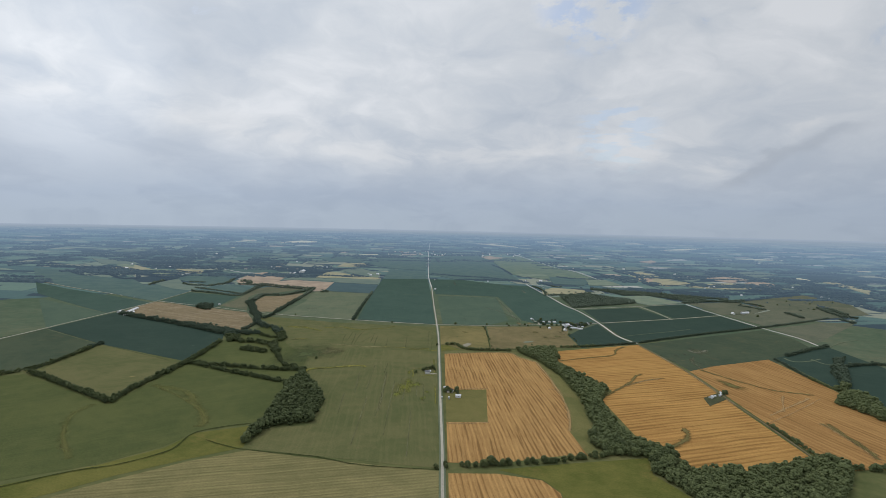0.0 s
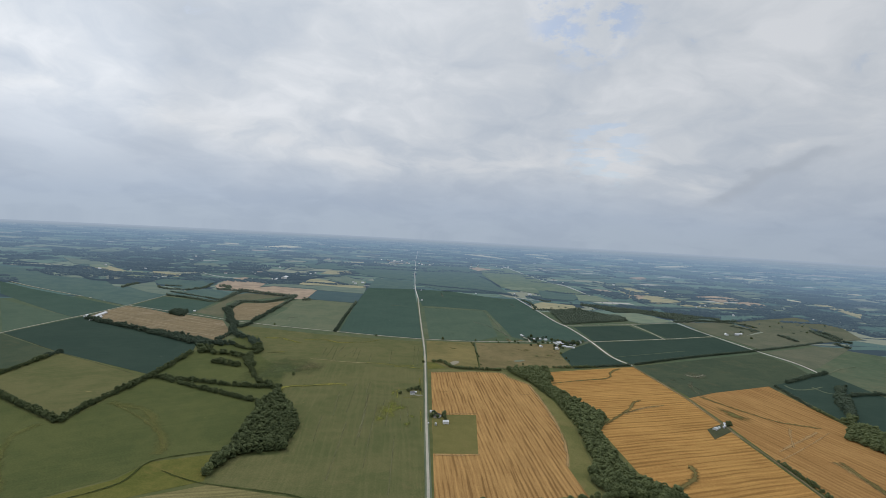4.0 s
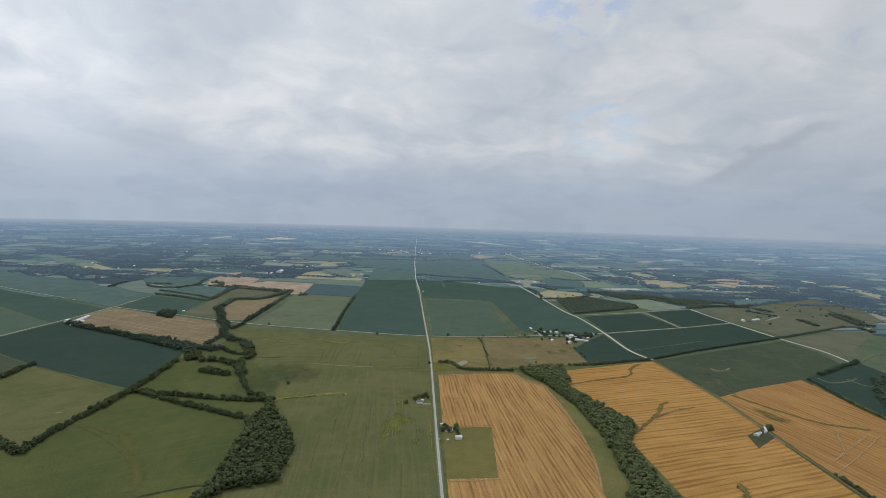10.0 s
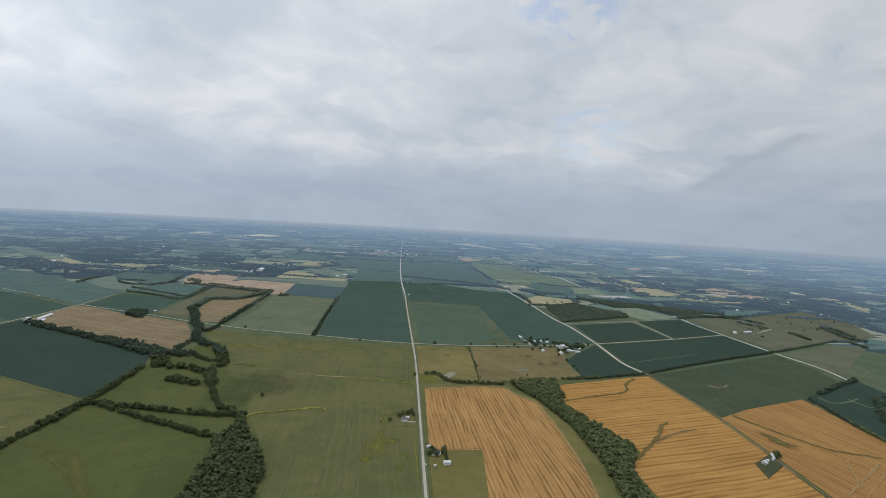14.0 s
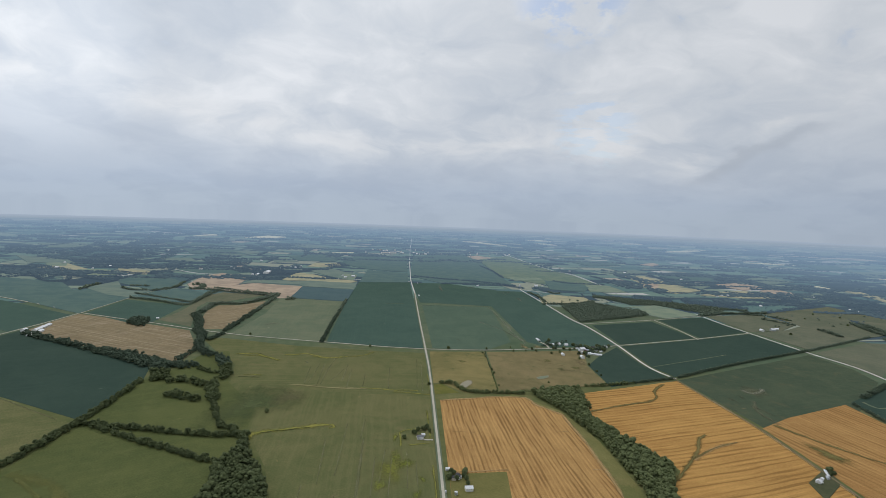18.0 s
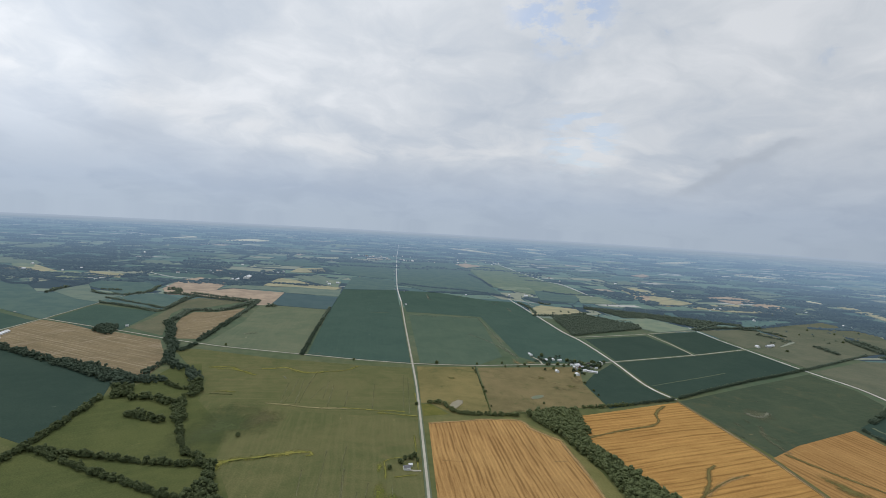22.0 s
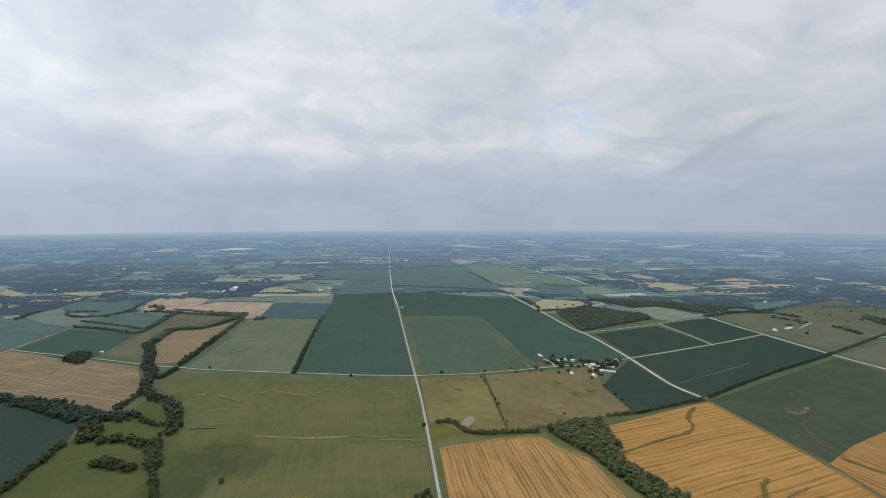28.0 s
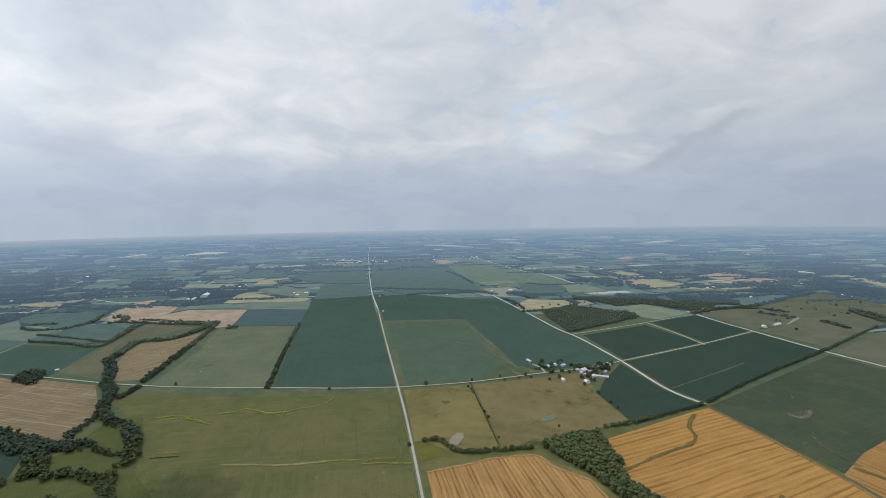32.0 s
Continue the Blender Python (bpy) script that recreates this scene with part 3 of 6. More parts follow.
def draped(pts, height, row=0.0, skirt=True):
    """A sheet over a patch of the map, following the ground, with rims down to it; rows run at that angle from north."""
    bm = bmesh.new()
    verts = [bm.verts.new((x, y, 0)) for x, y in pts]
    face = bm.faces.new(verts)
    bm.normal_update()
    if face.normal.z < 0:
        face.normal_flip()
    bmesh.ops.triangulate(bm, faces=[face])
    far = max((Vector(p) - MID).length for p in pts)
    if far > FLAT * 0.9:
        for _ in range(5):
            long = [e for e in bm.edges if e.calc_length() > 0.05 * max(1500, min((v.co.xy - MID).length for v in e.verts))]
            if not long:
                break
            bmesh.ops.subdivide_edges(bm, edges=long, cuts=1)
            bmesh.ops.triangulate(bm, faces=bm.faces[:])
    if skirt:
        rim = [e for e in bm.edges if e.is_boundary]
        low = bmesh.ops.extrude_edge_only(bm, edges=rim)["geom"]
        low = {v for v in low if isinstance(v, bmesh.types.BMVert)}
    else:
        low = set()
    uv = bm.loops.layers.uv.new("rows")
    c, s = math.cos(radians(row)), math.sin(radians(row))
    for f in bm.faces:
        for loop in f.loops:
            x, y = loop.vert.co.xy
            loop[uv].uv = (x * c - y * s, x * s + y * c)
    for v in bm.verts:
        x, y, z, k = lie(*v.co.xy)
        v.co = (x, y, z + (height if v not in low else 0.0) * max(k, 0.5) + (0 if v in low else 9.0 * (1 - k)))
    return bm


LAYER = [0]


def field(kind, row, pts):
    LAYER[0] += 1
    height = 0.2 + CROP_TALL.get(kind, 0.0) + 0.002 * LAYER[0]
    middle = Vector((sum(p[0] for p in pts), sum(p[1] for p in pts))) / len(pts)
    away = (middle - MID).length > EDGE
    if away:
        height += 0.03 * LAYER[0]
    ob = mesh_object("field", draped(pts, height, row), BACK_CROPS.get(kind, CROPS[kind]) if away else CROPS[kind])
    return tagged(ob, CROP_WORDS[kind], "field", kind="structure")


def ribbon(pts, width):
    """The outline of a strip along a line of the map, rounded at its bends."""
    p = [Vector(q) for q in pts]
    fine = []
    for i in range(len(p) - 1):
        a, b, c, d = p[max(i - 1, 0)], p[i], p[i + 1], p[min(i + 2, len(p) - 1)]
        steps = max(5, int((c - b).length / 50))
        for k in range(steps):
            t = k / steps
            fine.append(0.5 * (2 * b + (c - a) * t + (2 * a - 5 * b + 4 * c - d) * t * t + (3 * b - 3 * c + d - a) * t ** 3))
    fine.append(p[-1])
    return fine


def strip(pts, width, height, jitter=0.0, rng=None, lift=12.0):
    fine = ribbon(pts, width)
    bm = bmesh.new()
    uv, across = bm.loops.layers.uv.new("rows"), bm.loops.layers.uv.new("across")
    rows, run = [], 0.0
    for i, q in enumerate(fine):
        side = (fine[min(i + 1, len(fine) - 1)] - fine[max(i - 1, 0)]).normalized()
        side = Vector((side.y, -side.x))
        run += (q - fine[i - 1]).length if i else 0
        row = []
        for k in (-1, -0.92, 0.0, 0.92, 1):
            w = width / 2 * (1 + (rng.uniform(-jitter, jitter) if rng else 0))
            x, y, z, s = lie(*(q + side * w * k))
            top = abs(k) < 1
            row.append((bm.verts.new((x, y, z + (height * max(s, 0.5) + lift * (1 - s) if top else 0.0))), (w * k, run), k))
        rows.append(row)
    for a, b in zip(rows, rows[1:]):
        for k in range(4):
            quad = (a[k], a[k + 1], b[k + 1], b[k])
            face = bm.faces.new([v for v, _, _ in quad])
            for loop, (_, c, f) in zip(face.loops, quad):
                loop[uv].uv, loop[across].uv = c, (f, 0)
    bm.normal_update()
    return bm


def blob(kind, rx, ry, turn, pts):
    """An irregular patch of other growth on a field."""
    x, y = pts[0]
    rng = random.Random(int(x * 3 + y))
    a0 = [rng.uniform(0, 6.28) for _ in range(4)]
    ring = []
    for k in range(26):
        a = 2 * math.pi * k / 26
        r = 1 + 0.22 * math.sin(2 * a + a0[0]) + 0.16 * math.sin(3 * a + a0[1]) + 0.12 * math.sin(5 * a + a0[2]) + rng.uniform(-0.12, 0.12)
        ring.append((x + rx * r * math.cos(a), y + ry * r * math.sin(a)))
    words = {"dry_spot": "trampled dry ochre patch beside the farms", "patch_green": "damp green hollow in the pasture", "swale_patch": "olive grass patch where two waterways meet", "bare_pale": "pale bare earth patch among the beans", "hay_lush": "lush dark green stretch of the meadow", "hay_brown": "brownish stretch of the meadow", "patch_grass": "worn dry patch in the pasture", "verge_weeds": "patch of bright yellow-green weeds", "bare_olive": "thin bare patch among the beans", "grass_verge": "worn dry patch in the pasture",
             "hay_pale": "pale dry patch in the meadow", "hay_dark": "lush dark green patch in the meadow", "meadow": "rough grassy patch"}
    LAYER[0] += 1
    bm = bmesh.new()
    uv, across = bm.loops.layers.uv.new("rows"), bm.loops.layers.uv.new("across")
    rounds = []
    for f in (0.02, 0.5, 1.0):
        rounds.append([(bm.verts.new((*lie(x + (px - x) * f, y + (py - y) * f)[:2], 0.78 + 0.008 * (LAYER[0] % 5))), f) for px, py in ring])
    for inner, outer in zip(rounds, rounds[1:]):
        for k in range(26):
            quad = (inner[k], outer[k], outer[(k + 1) % 26], inner[(k + 1) % 26])
            for loop, (v, f) in zip(bm.faces.new([q[0] for q in quad]).loops, quad):
                loop[uv].uv, loop[across].uv = v.co.xy, (f, 0)
    bm.faces.new([v for v, _ in rounds[0]])
    ob = mesh_object("growth_patch", bm, CROPS[kind])
    return tagged(ob, words[kind], "patch", kind="structure")


def swale(kind, width, pts):
    words = {"tramline": "thin pale wheel line along the mown rows", "dry_spot": "trampled dry ochre path in the pasture", "weed_pale": "strip of pale flowering weeds across the meadow", "hay_line": "winding band of yellowing grass in the hay", "swale": "grassy waterway winding through the wheat", "drain": "narrow drain overgrown with dark weeds",
             "verge_yellow": "strip of yellow weeds along a field edge", "straw": "pale band of trampled straw",
             "meadow": "winding band of rough yellow-green grass", "hay_pale": "pale mown line across the hay meadow",
             "bare_olive": "short bare strip in the crop", "hay_grey": "thin grassy line between two crops",
             "bare_pale": "short pale bare strip in the crop", "verge_weeds": "patch of bright yellow-green weeds", "gravel_strip": "short pale gravel farm lane"}
    rng = random.Random(int(pts[0][0]) * 7 + int(pts[0][1]))
    LAYER[0] += 1
    if kind == "swale" and width < 12:
        rim = mesh_object("straw_margin", strip(pts, width * 2.7, 0.84 + 0.008 * (LAYER[0] % 5), 0.3, rng), CROPS["straw"])
        tagged(rim, "pale straw margin of a grassy waterway", "margin", kind="structure")
    ob = mesh_object("grass_strip", strip(pts, width, 0.90 + 0.008 * (LAYER[0] % 11), 0.45, rng), CROPS[kind])
    return tagged(ob, words[kind], "grass strip", kind="structure")


def road(kind, width, pts):
    LAYER[0] += 1
    away = (Vector(pts[0]) - MID).length > EDGE
    if width >= 5 and not away:
        verge = mesh_object("verge", strip(pts, width + (6 if kind == "gravel" else 2), 1.05 + 0.02 * (LAYER[0] % 5)), CROPS["hay_grey" if kind == "gravel" else "grass_verge"])
        tagged(verge, "grass verge along a country road", "verge", kind="structure")
    words = {"gravel": "straight pale limestone gravel country road", "track": "narrow earth farm track beside the wheat"}
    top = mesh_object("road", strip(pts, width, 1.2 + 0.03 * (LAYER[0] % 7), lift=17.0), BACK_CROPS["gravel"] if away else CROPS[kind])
    return tagged(top, words[kind], "road", kind="structure")


# ---- trees ----
def lump(rng, cx, cy, cz, r, squash=0.8):
    """One clump of leaves: a jagged little solid of twenty faces."""
    t = (1 + 5 ** 0.5) / 2
    base = [(-1, t, 0), (1, t, 0), (-1, -t, 0), (1, -t, 0), (0, -1, t), (0, 1, t), (0, -1, -t), (0, 1, -t), (t, 0, -1), (t, 0, 1), (-t, 0, -1), (-t, 0, 1)]
    turn = Euler((rng.uniform(0, 6), rng.uniform(0, 6), rng.uniform(0, 6))).to_matrix()
    out = []
    for v in base:
        w = turn @ (Vector(v) / 1.9) * (r * rng.uniform(0.55, 1.4))
        out.append((cx + w.x, cy + w.y, cz + w.z * squash))
    return out


LUMP_FACES = [(0, 11, 5), (0, 5, 1), (0, 1, 7), (0, 7, 10), (0, 10, 11), (1, 5, 9), (5, 11, 4), (11, 10, 2), (10, 7, 6), (7, 1, 8),
              (3, 9, 4), (3, 4, 2), (3, 2, 6), (3, 6, 8), (3, 8, 9), (4, 9, 5), (2, 4, 11), (6, 2, 10), (8, 6, 7), (9, 8, 1)]


class Clumps:
    """Gathers leaf clumps into one mesh."""

    def __init__(self):
        self.verts, self.faces = [], []

    def add(self, points):
        k = len(self.verts)
        self.verts += points
        self.faces += [(a + k, b + k, c + k) for a, b, c in LUMP_FACES]

    def mesh(self, name, material):
        me = bpy.data.meshes.new(name)
        me.from_pydata(self.verts, [], self.faces)
        me.polygons.foreach_set("use_smooth", [k % 3 > 0 for k in range(len(self.faces))])
        me.materials.append(material)
        return me


def crown_points(rng, h, w, count):
    """Centres and sizes of the clumps of one crown of height h and width w, standing on the origin."""
    bias = [rng.uniform(0.75, 1.2) for _ in range(6)]
    for _ in range(count):
        a, u = rng.uniform(0, 2 * math.pi), rng.random() ** 0.6
        z = rng.uniform(0.18, 1.0)
        girth = math.sin(math.pi * min(1, (z - 0.05) / 1.02) ** 0.85) ** 0.6 * bias[int(a / (2 * math.pi) * 6) % 6]
        r = w / 2 * girth * (0.45 + 0.5 * u)
        yield r * math.cos(a), r * math.sin(a), z * h * 0.92, w * rng.uniform(0.07, 0.165)


def trunk_mesh(rng, h):
    bm = bmesh.new()
    def limb(a, b, ra, rb):
        axis = (b - a)
        q = axis.to_track_quat("Z", "Y").to_matrix().to_4x4()
        bmesh.ops.create_cone(bm, cap_ends=True, segments=6, radius1=ra, radius2=rb, depth=axis.length, matrix=Matrix.Translation((a + b) / 2) @ q)
    top = Vector((rng.uniform(-0.3, 0.3), rng.uniform(-0.3, 0.3), h * 0.55))
    limb(Vector((0, 0, -0.2)), top, h * 0.028, h * 0.016)
    for k in range(4):
        a = k * 1.6 + rng.uniform(-0.4, 0.4)
        limb(top * rng.uniform(0.6, 0.95), Vector((math.cos(a) * h * 0.22, math.sin(a) * h * 0.22, h * rng.uniform(0.6, 0.82))), h * 0.012, h * 0.004)
    me = bpy.data.meshes.new("trunk")
    bm.to_mesh(me)
    bm.free()
    me.materials.append(BARK)
    return me


TREES = []
for k in range(7):
    rng = random.Random(100 + k)
    h = 10.0
    w = rng.uniform(7.5, 11.0)
    c = Clumps()
    for cx, cy, cz, r in crown_points(rng, h, w, 120):
        c.add(lump(rng, cx, cy, cz, r))
    TREES.append((trunk_mesh(rng, h), c.mesh("crown", LEAVES)))
SPOTS = []


def plant(x, y, h, near, rng):
    SPOTS.append((x, y, h * rng.triangular(0.5, 1.5, 0.9), near, rng.random()))


def hedge(width, height, pts, near=False):
    rng = random.Random(int(pts[0][0] * 3 + pts[0][1]))
    p = ribbon(pts, width)
    step = max(4.5, height * 0.6)
    lanes = max(1, round(width / (height * 0.65)))
    for a, b in zip(p, p[1:]):
        run, d = (b - a).length, (b - a).normalized()
        side = Vector((d.y, -d.x))
        for k in range(max(1, int(run / step))):
            for lane in range(lanes):
                if rng.random() < 0.12:
                    continue
                q = a + d * (k + rng.random()) * step + side * ((lane + rng.random()) / lanes - 0.5) * width
                plant(q.x, q.y, height, near, rng)


def inside(x, y, pts):
    hit = False
    for (ax, ay), (bx, by) in zip(pts, pts[1:] + pts[:1]):
        if (ay > y) != (by > y) and x < (bx - ax) * (y - ay) / (by - ay) + ax:
            hit = not hit
    return hit


def wood(height, pts, near=False):
    rng = random.Random(int(pts[0][0] * 5 + pts[0][1]))
    xs, ys = [p[0] for p in pts], [p[1] for p in pts]
    step, inset = height * 0.56, height * 0.42
    far = (Vector((sum(xs) / len(xs), sum(ys) / len(ys))) - MID).length
    step *= max(1.0, far / 2000)
    y = min(ys)
    while y < max(ys):
        x = min(xs)
        while x < max(xs):
            qx, qy = x + rng.uniform(-0.8, 0.8) * step, y + rng.uniform(-0.8, 0.8) * step
            if far > 2300 and noise.noise(Vector((qx * 0.006, qy * 0.003, 3.0))) < -0.12:
                x += step
                continue
            if inside(qx, qy, pts) and all(inside(qx + dx, qy + dy, pts) for dx, dy in ((inset, 0), (-inset, 0), (0, inset), (0, -inset))):
                plant(qx, qy, height, near, rng)
            x += step
        y += step


def scrub(count, height, pts):
    """Trees scattered over a patch of the map."""
    rng = random.Random(int(pts[0][0] * 5 + pts[0][1]))
    xs, ys = [p[0] for p in pts], [p[1] for p in pts]
    while count > 0:
        x, y = rng.uniform(min(xs), max(xs)), rng.uniform(min(ys), max(ys))
        if inside(x, y, pts):
            count -= 1
            plant(x, y, height, False, rng)
            if rng.random() < 0.6:
                plant(x + rng.uniform(-9, 9), y + rng.uniform(-6, 6), height, False, rng)


def lone_tree(height, pts):
    rng = random.Random(int(pts[0][0] * 5 + pts[0][1]))
    SPOTS.append((*pts[0], height * rng.uniform(0.85, 1.15), True, -1.0))


# ---- the map ----
# fields south of the cross road, west of the main road
field("hay", 90, [(-488, 2174), (-253, 2090), (-29, 2048), (138, 2028), (113, 1599), (-99, 1625), (-201, 1652), (-351, 1690), (-388, 1884), (-447, 1954), (-472, 2008), (-537, 2123), (-564, 2173)])
field("hay", 0, [(-359, 1729), (-206, 1690), (-102, 1663), (116, 1635), (72, 866), (1, 880), (-132, 912), (-256, 942), (-242, 1034), (-168, 1045), (-157, 1188), (-186, 1295), (-244, 1432), (-257, 1562)])
field("stubble_grey", 80, [(71, 856), (1, 870), (-130, 902), (-248, 934), (-330, 893), (-407, 837), (-450, 804), (-562, 684), (74, 669)])
field("meadow", 0, [(-589, 799), (-462, 879), (-387, 945), (-363, 1007), (-269, 1043), (-259, 945), (-333, 901), (-418, 845), (-474, 795), (-593, 719)])
field("hay_dark", 60, [(-1009, 1307), (-897, 1362), (-592, 1155), (-562, 1463), (-263, 1301), (-255, 1238), (-257, 1060), (-357, 1017), (-391, 950), (-464, 882), (-624, 805)])
field("hay", 60, [(-883, 1383), (-895, 1674), (-589, 1486), (-598, 1172), (-840, 1347)])
field("bean_olive", 60, [(-1186, 1886), (-899, 1677), (-898, 1407), (-1044, 1351), (-1272, 1637)])
field("corn", 60, [(-1184, 1893), (-1132, 2220), (-589, 1849), (-561, 1738), (-572, 1494), (-897, 1681)])
field("stubble_tan", 119, [(-1121, 2244), (-1123, 2519), (-949, 2437), (-638, 2274), (-539, 2040), (-529, 1852), (-677, 1938), (-842, 2044), (-975, 2117)])
field("hay_dark", 60, [(-568, 1469), (-561, 1738), (-521, 1843), (-502, 1976), (-440, 2020), (-383, 1840), (-366, 1737), (-263, 1562), (-248, 1422), (-196, 1304), (-256, 1288)])
# fields south of the cross road, east of the main road
field("grass_verge", 0, [(311, 1671), (403, 1548), (425, 1389), (418, 1220), (383, 1028), (351, 970), (359, 911), (249, 897), (338, 1216), (316, 1503)])
field("wheat", 1, [(138, 1614), (260, 1635), (315, 1635), (344, 1629), (353, 1606), (357, 1582), (400, 1526), (392, 1358), (376, 1189), (356, 1084), (334, 1017), (332, 909), (293, 911), (169, 882), (87, 886)])
field("lawn", 0, [(114, 1265), (212, 1271), (182, 1063), (99, 1062)])
field("wheat", 179, [(85, 848), (162, 846), (229, 823), (246, 784), (236, 702), (71, 669)])
field("meadow", 0, [(165, 859), (282, 879), (434, 900), (415, 840), (440, 763), (404, 673), (234, 689), (248, 784), (231, 825)])
field("wheat_gold", 76, [(489, 1661), (812, 1771), (808, 1610), (803, 1450), (790, 1336), (766, 1173), (730, 891), (603, 846), (494, 840), (492, 924), (456, 999), (468, 1200), (521, 1268), (485, 1403), (459, 1502)])
field("bean_olive", 75, [(822, 1778), (1485, 2077), (1487, 1906), (1437, 1772), (1098, 1506), (1132, 1563), (822, 1442), (823, 1610)])
field("wheat_east", 173, [(817, 1448), (926, 1506), (1155, 1592), (1105, 1274), (1066, 1144), (1004, 949), (947, 857), (772, 852), (744, 899), (764, 1050), (783, 1188), (804, 1336)])
field("pasture", 0, [(154, 2047), (329, 2052), (288, 1676), (206, 1663), (156, 1735), (135, 1738)])
field("pasture_brown", 0, [(337, 2051), (673, 2087), (611, 1908), (596, 1729), (422, 1705), (290, 1656)])
field("meadow", 0, [(134, 1726), (156, 1729), (190, 1666), (132, 1653)])
field("corn", 0, [(616, 1912), (688, 2010), (812, 2142), (791, 1910), (805, 1800), (598, 1715)])
# fields north of the cross road
field("corn_hazed", 0, [(-173, 2131), (-160, 2989), (-129, 3672), (185, 3732), (142, 2084)])
field("hay_grey", 0, [(-496, 2246), (-461, 2609), (-472, 3022), (-167, 2990), (-192, 2138), (-336, 2177)])
field("olive", 40, [(-800, 2435), (-654, 2333), (-697, 2487), (-757, 2709), (-756, 2833), (-688, 2855), (-557, 3067), (-770, 3124), (-808, 3036), (-788, 2614)])
field("stubble_tan", 40, [(-659, 2440), (-693, 2629), (-688, 2761), (-606, 2778), (-525, 2897), (-496, 2848), (-523, 2544), (-533, 2305), (-605, 2300)])
field("soy", 0, [(167, 2086), (199, 2908), (522, 2892), (450, 2191), (348, 2081)])
field("corn_hazed", 0, [(193, 2975), (190, 3707), (416, 3730), (692, 3472), (838, 3453), (830, 2989), (822, 2641), (833, 2465), (819, 2171), (567, 2122), (510, 2194), (536, 2917)])
field("corn", 0, [(876, 2508), (1197, 2618), (1204, 2307), (844, 2181)])
field("corn", 0, [(1251, 2656), (1524, 2756), (1520, 2435), (1230, 2311)])
field("corn", 0, [(838, 2156), (1202, 2281), (1503, 2400), (1500, 2124), (829, 1806), (812, 1909)])
field("fallow", 0, [(1560, 2778), (1897, 2877), (1901, 2620), (1714, 2480), (1541, 2442)])
field("fallow", 0, [(1545, 2421), (1755, 2497), (1904, 2594), (1949, 2901), (2590, 3186), (2603, 2872), (2362, 2498), (2034, 2379), (1550, 2140)])
field("fallow", 0, [(1543, 2112), (1917, 2278), (2072, 2271), (1488, 1812), (1510, 1925)])
field("corn", 75, [(1186, 1608), (1512, 1778), (1459, 1502), (1422, 1228), (1194, 1032), (1094, 1137), (1127, 1291)])
# the middle distance
field("soy", 60, [(-2076, 3156), (-1759, 2935), (-1433, 2738), (-1115, 2518), (-1102, 2876), (-1088, 3086), (-1298, 3235), (-1418, 3053), (-1604, 3298), (-1716, 3335), (-1976, 3430), (-2243, 3691), (-2500, 3742)])
field("corn_hazed", 60, [(-1739, 2686), (-2016, 3073), (-1712, 2863), (-1397, 2674), (-1118, 2485), (-1151, 2202), (-1254, 2276)])
field("soy", 60, [(-1636, 2540), (-1247, 2265), (-1156, 2201), (-1178, 2032), (-1197, 1907)])
field("corn_hazed", 0, [(-1097, 2534), (-1091, 2843), (-939, 2782), (-814, 2729), (-806, 2394), (-881, 2378)])
field("soy", 0, [(-1100, 2911), (-1080, 3083), (-1020, 3185), (-928, 3171), (-803, 3030), (-822, 2789), (-967, 2853)])
field("soy", 0, [(-1408, 3480), (-1383, 3696), (-1229, 3750), (-1031, 3456), (-1041, 3243), (-1094, 3118), (-1236, 3241), (-1358, 3342)])
field("hay_grey", 0, [(-1420, 3146), (-1388, 3406), (-1273, 3193), (-1187, 3107), (-1106, 3111), (-1117, 2902), (-1227, 2957)])
field("corn_hazed", 0, [(-1334, 3633), (-1296, 3841), (-1086, 3758), (-1045, 3393), (-1154, 3546)])
field("soy", 0, [(-1316, 3982), (-1113, 3842), (-928, 3843), (-841, 4059), (-1015, 4161), (-1294, 4222)])
field("dry_grass", 0, [(-2080, 3890), (-2059, 4171), (-1761, 3861), (-1673, 3666), (-1850, 3734)])
field("hay_pale", 0, [(-1844, 3866), (-1682, 3896), (-1540, 3746), (-1483, 3548), (-1614, 3574)])
field("dry_grass", 0, [(-1650, 3970), (-1421, 3889), (-1371, 3706), (-1546, 3779)])
field("hay_grey", 0, [(-2628, 4586), (-2197, 4421), (-1985, 4149), (-2294, 4163)])
field("hay_pale", 0, [(-2174, 4143), (-2074, 4210), (-1975, 4006), (-2076, 3992)])
field("hay_grey", 0, [(-3163, 5739), (-2895, 5972), (-2550, 5587), (-2837, 5342)])
field("hay_grey", 0, [(-1699, 4736), (-1505, 4840), (-1383, 4603), (-1542, 4486)])
field("soy", 0, [(-1894, 5750), (-1503, 5844), (-1219, 5672), (-1219, 5259), (-1648, 5258)])
field("hay_grey", 0, [(-1461, 5346), (-1310, 5828), (-1128, 5617), (-1262, 5062)])
field("soy", 0, [(-2391, 6560), (-2042, 6675), (-1742, 6384), (-2074, 6026)])
field("stubble_tan", 90, [(-1020, 3356), (-1055, 3714), (-995, 3899), (-787, 3713), (-773, 3408), (-841, 3176), (-939, 3187)])
field("stubble_tan", 90, [(-841, 3176), (-772, 3383), (-705, 3476), (-430, 3409), (-429, 3007), (-484, 2981), (-526, 3054), (-737, 3147)])
field("hay_grey", 0, [(-778, 3430), (-739, 3623), (-546, 3632), (-422, 3463), (-710, 3500)])
field("dry_grass", 0, [(-584, 3665), (-559, 4047), (-442, 3987), (-324, 3803), (-142, 3709), (-177, 3605), (-417, 3656), (-531, 3641)])
field("hay_grey", 0, [(-528, 3586), (-417, 3656), (-177, 3605), (-139, 3654), (-146, 3351), (-424, 3412)])
field("corn_hazed", 0, [(-424, 3388), (-145, 3329), (-157, 2971), (-177, 2945), (-431, 3006)])
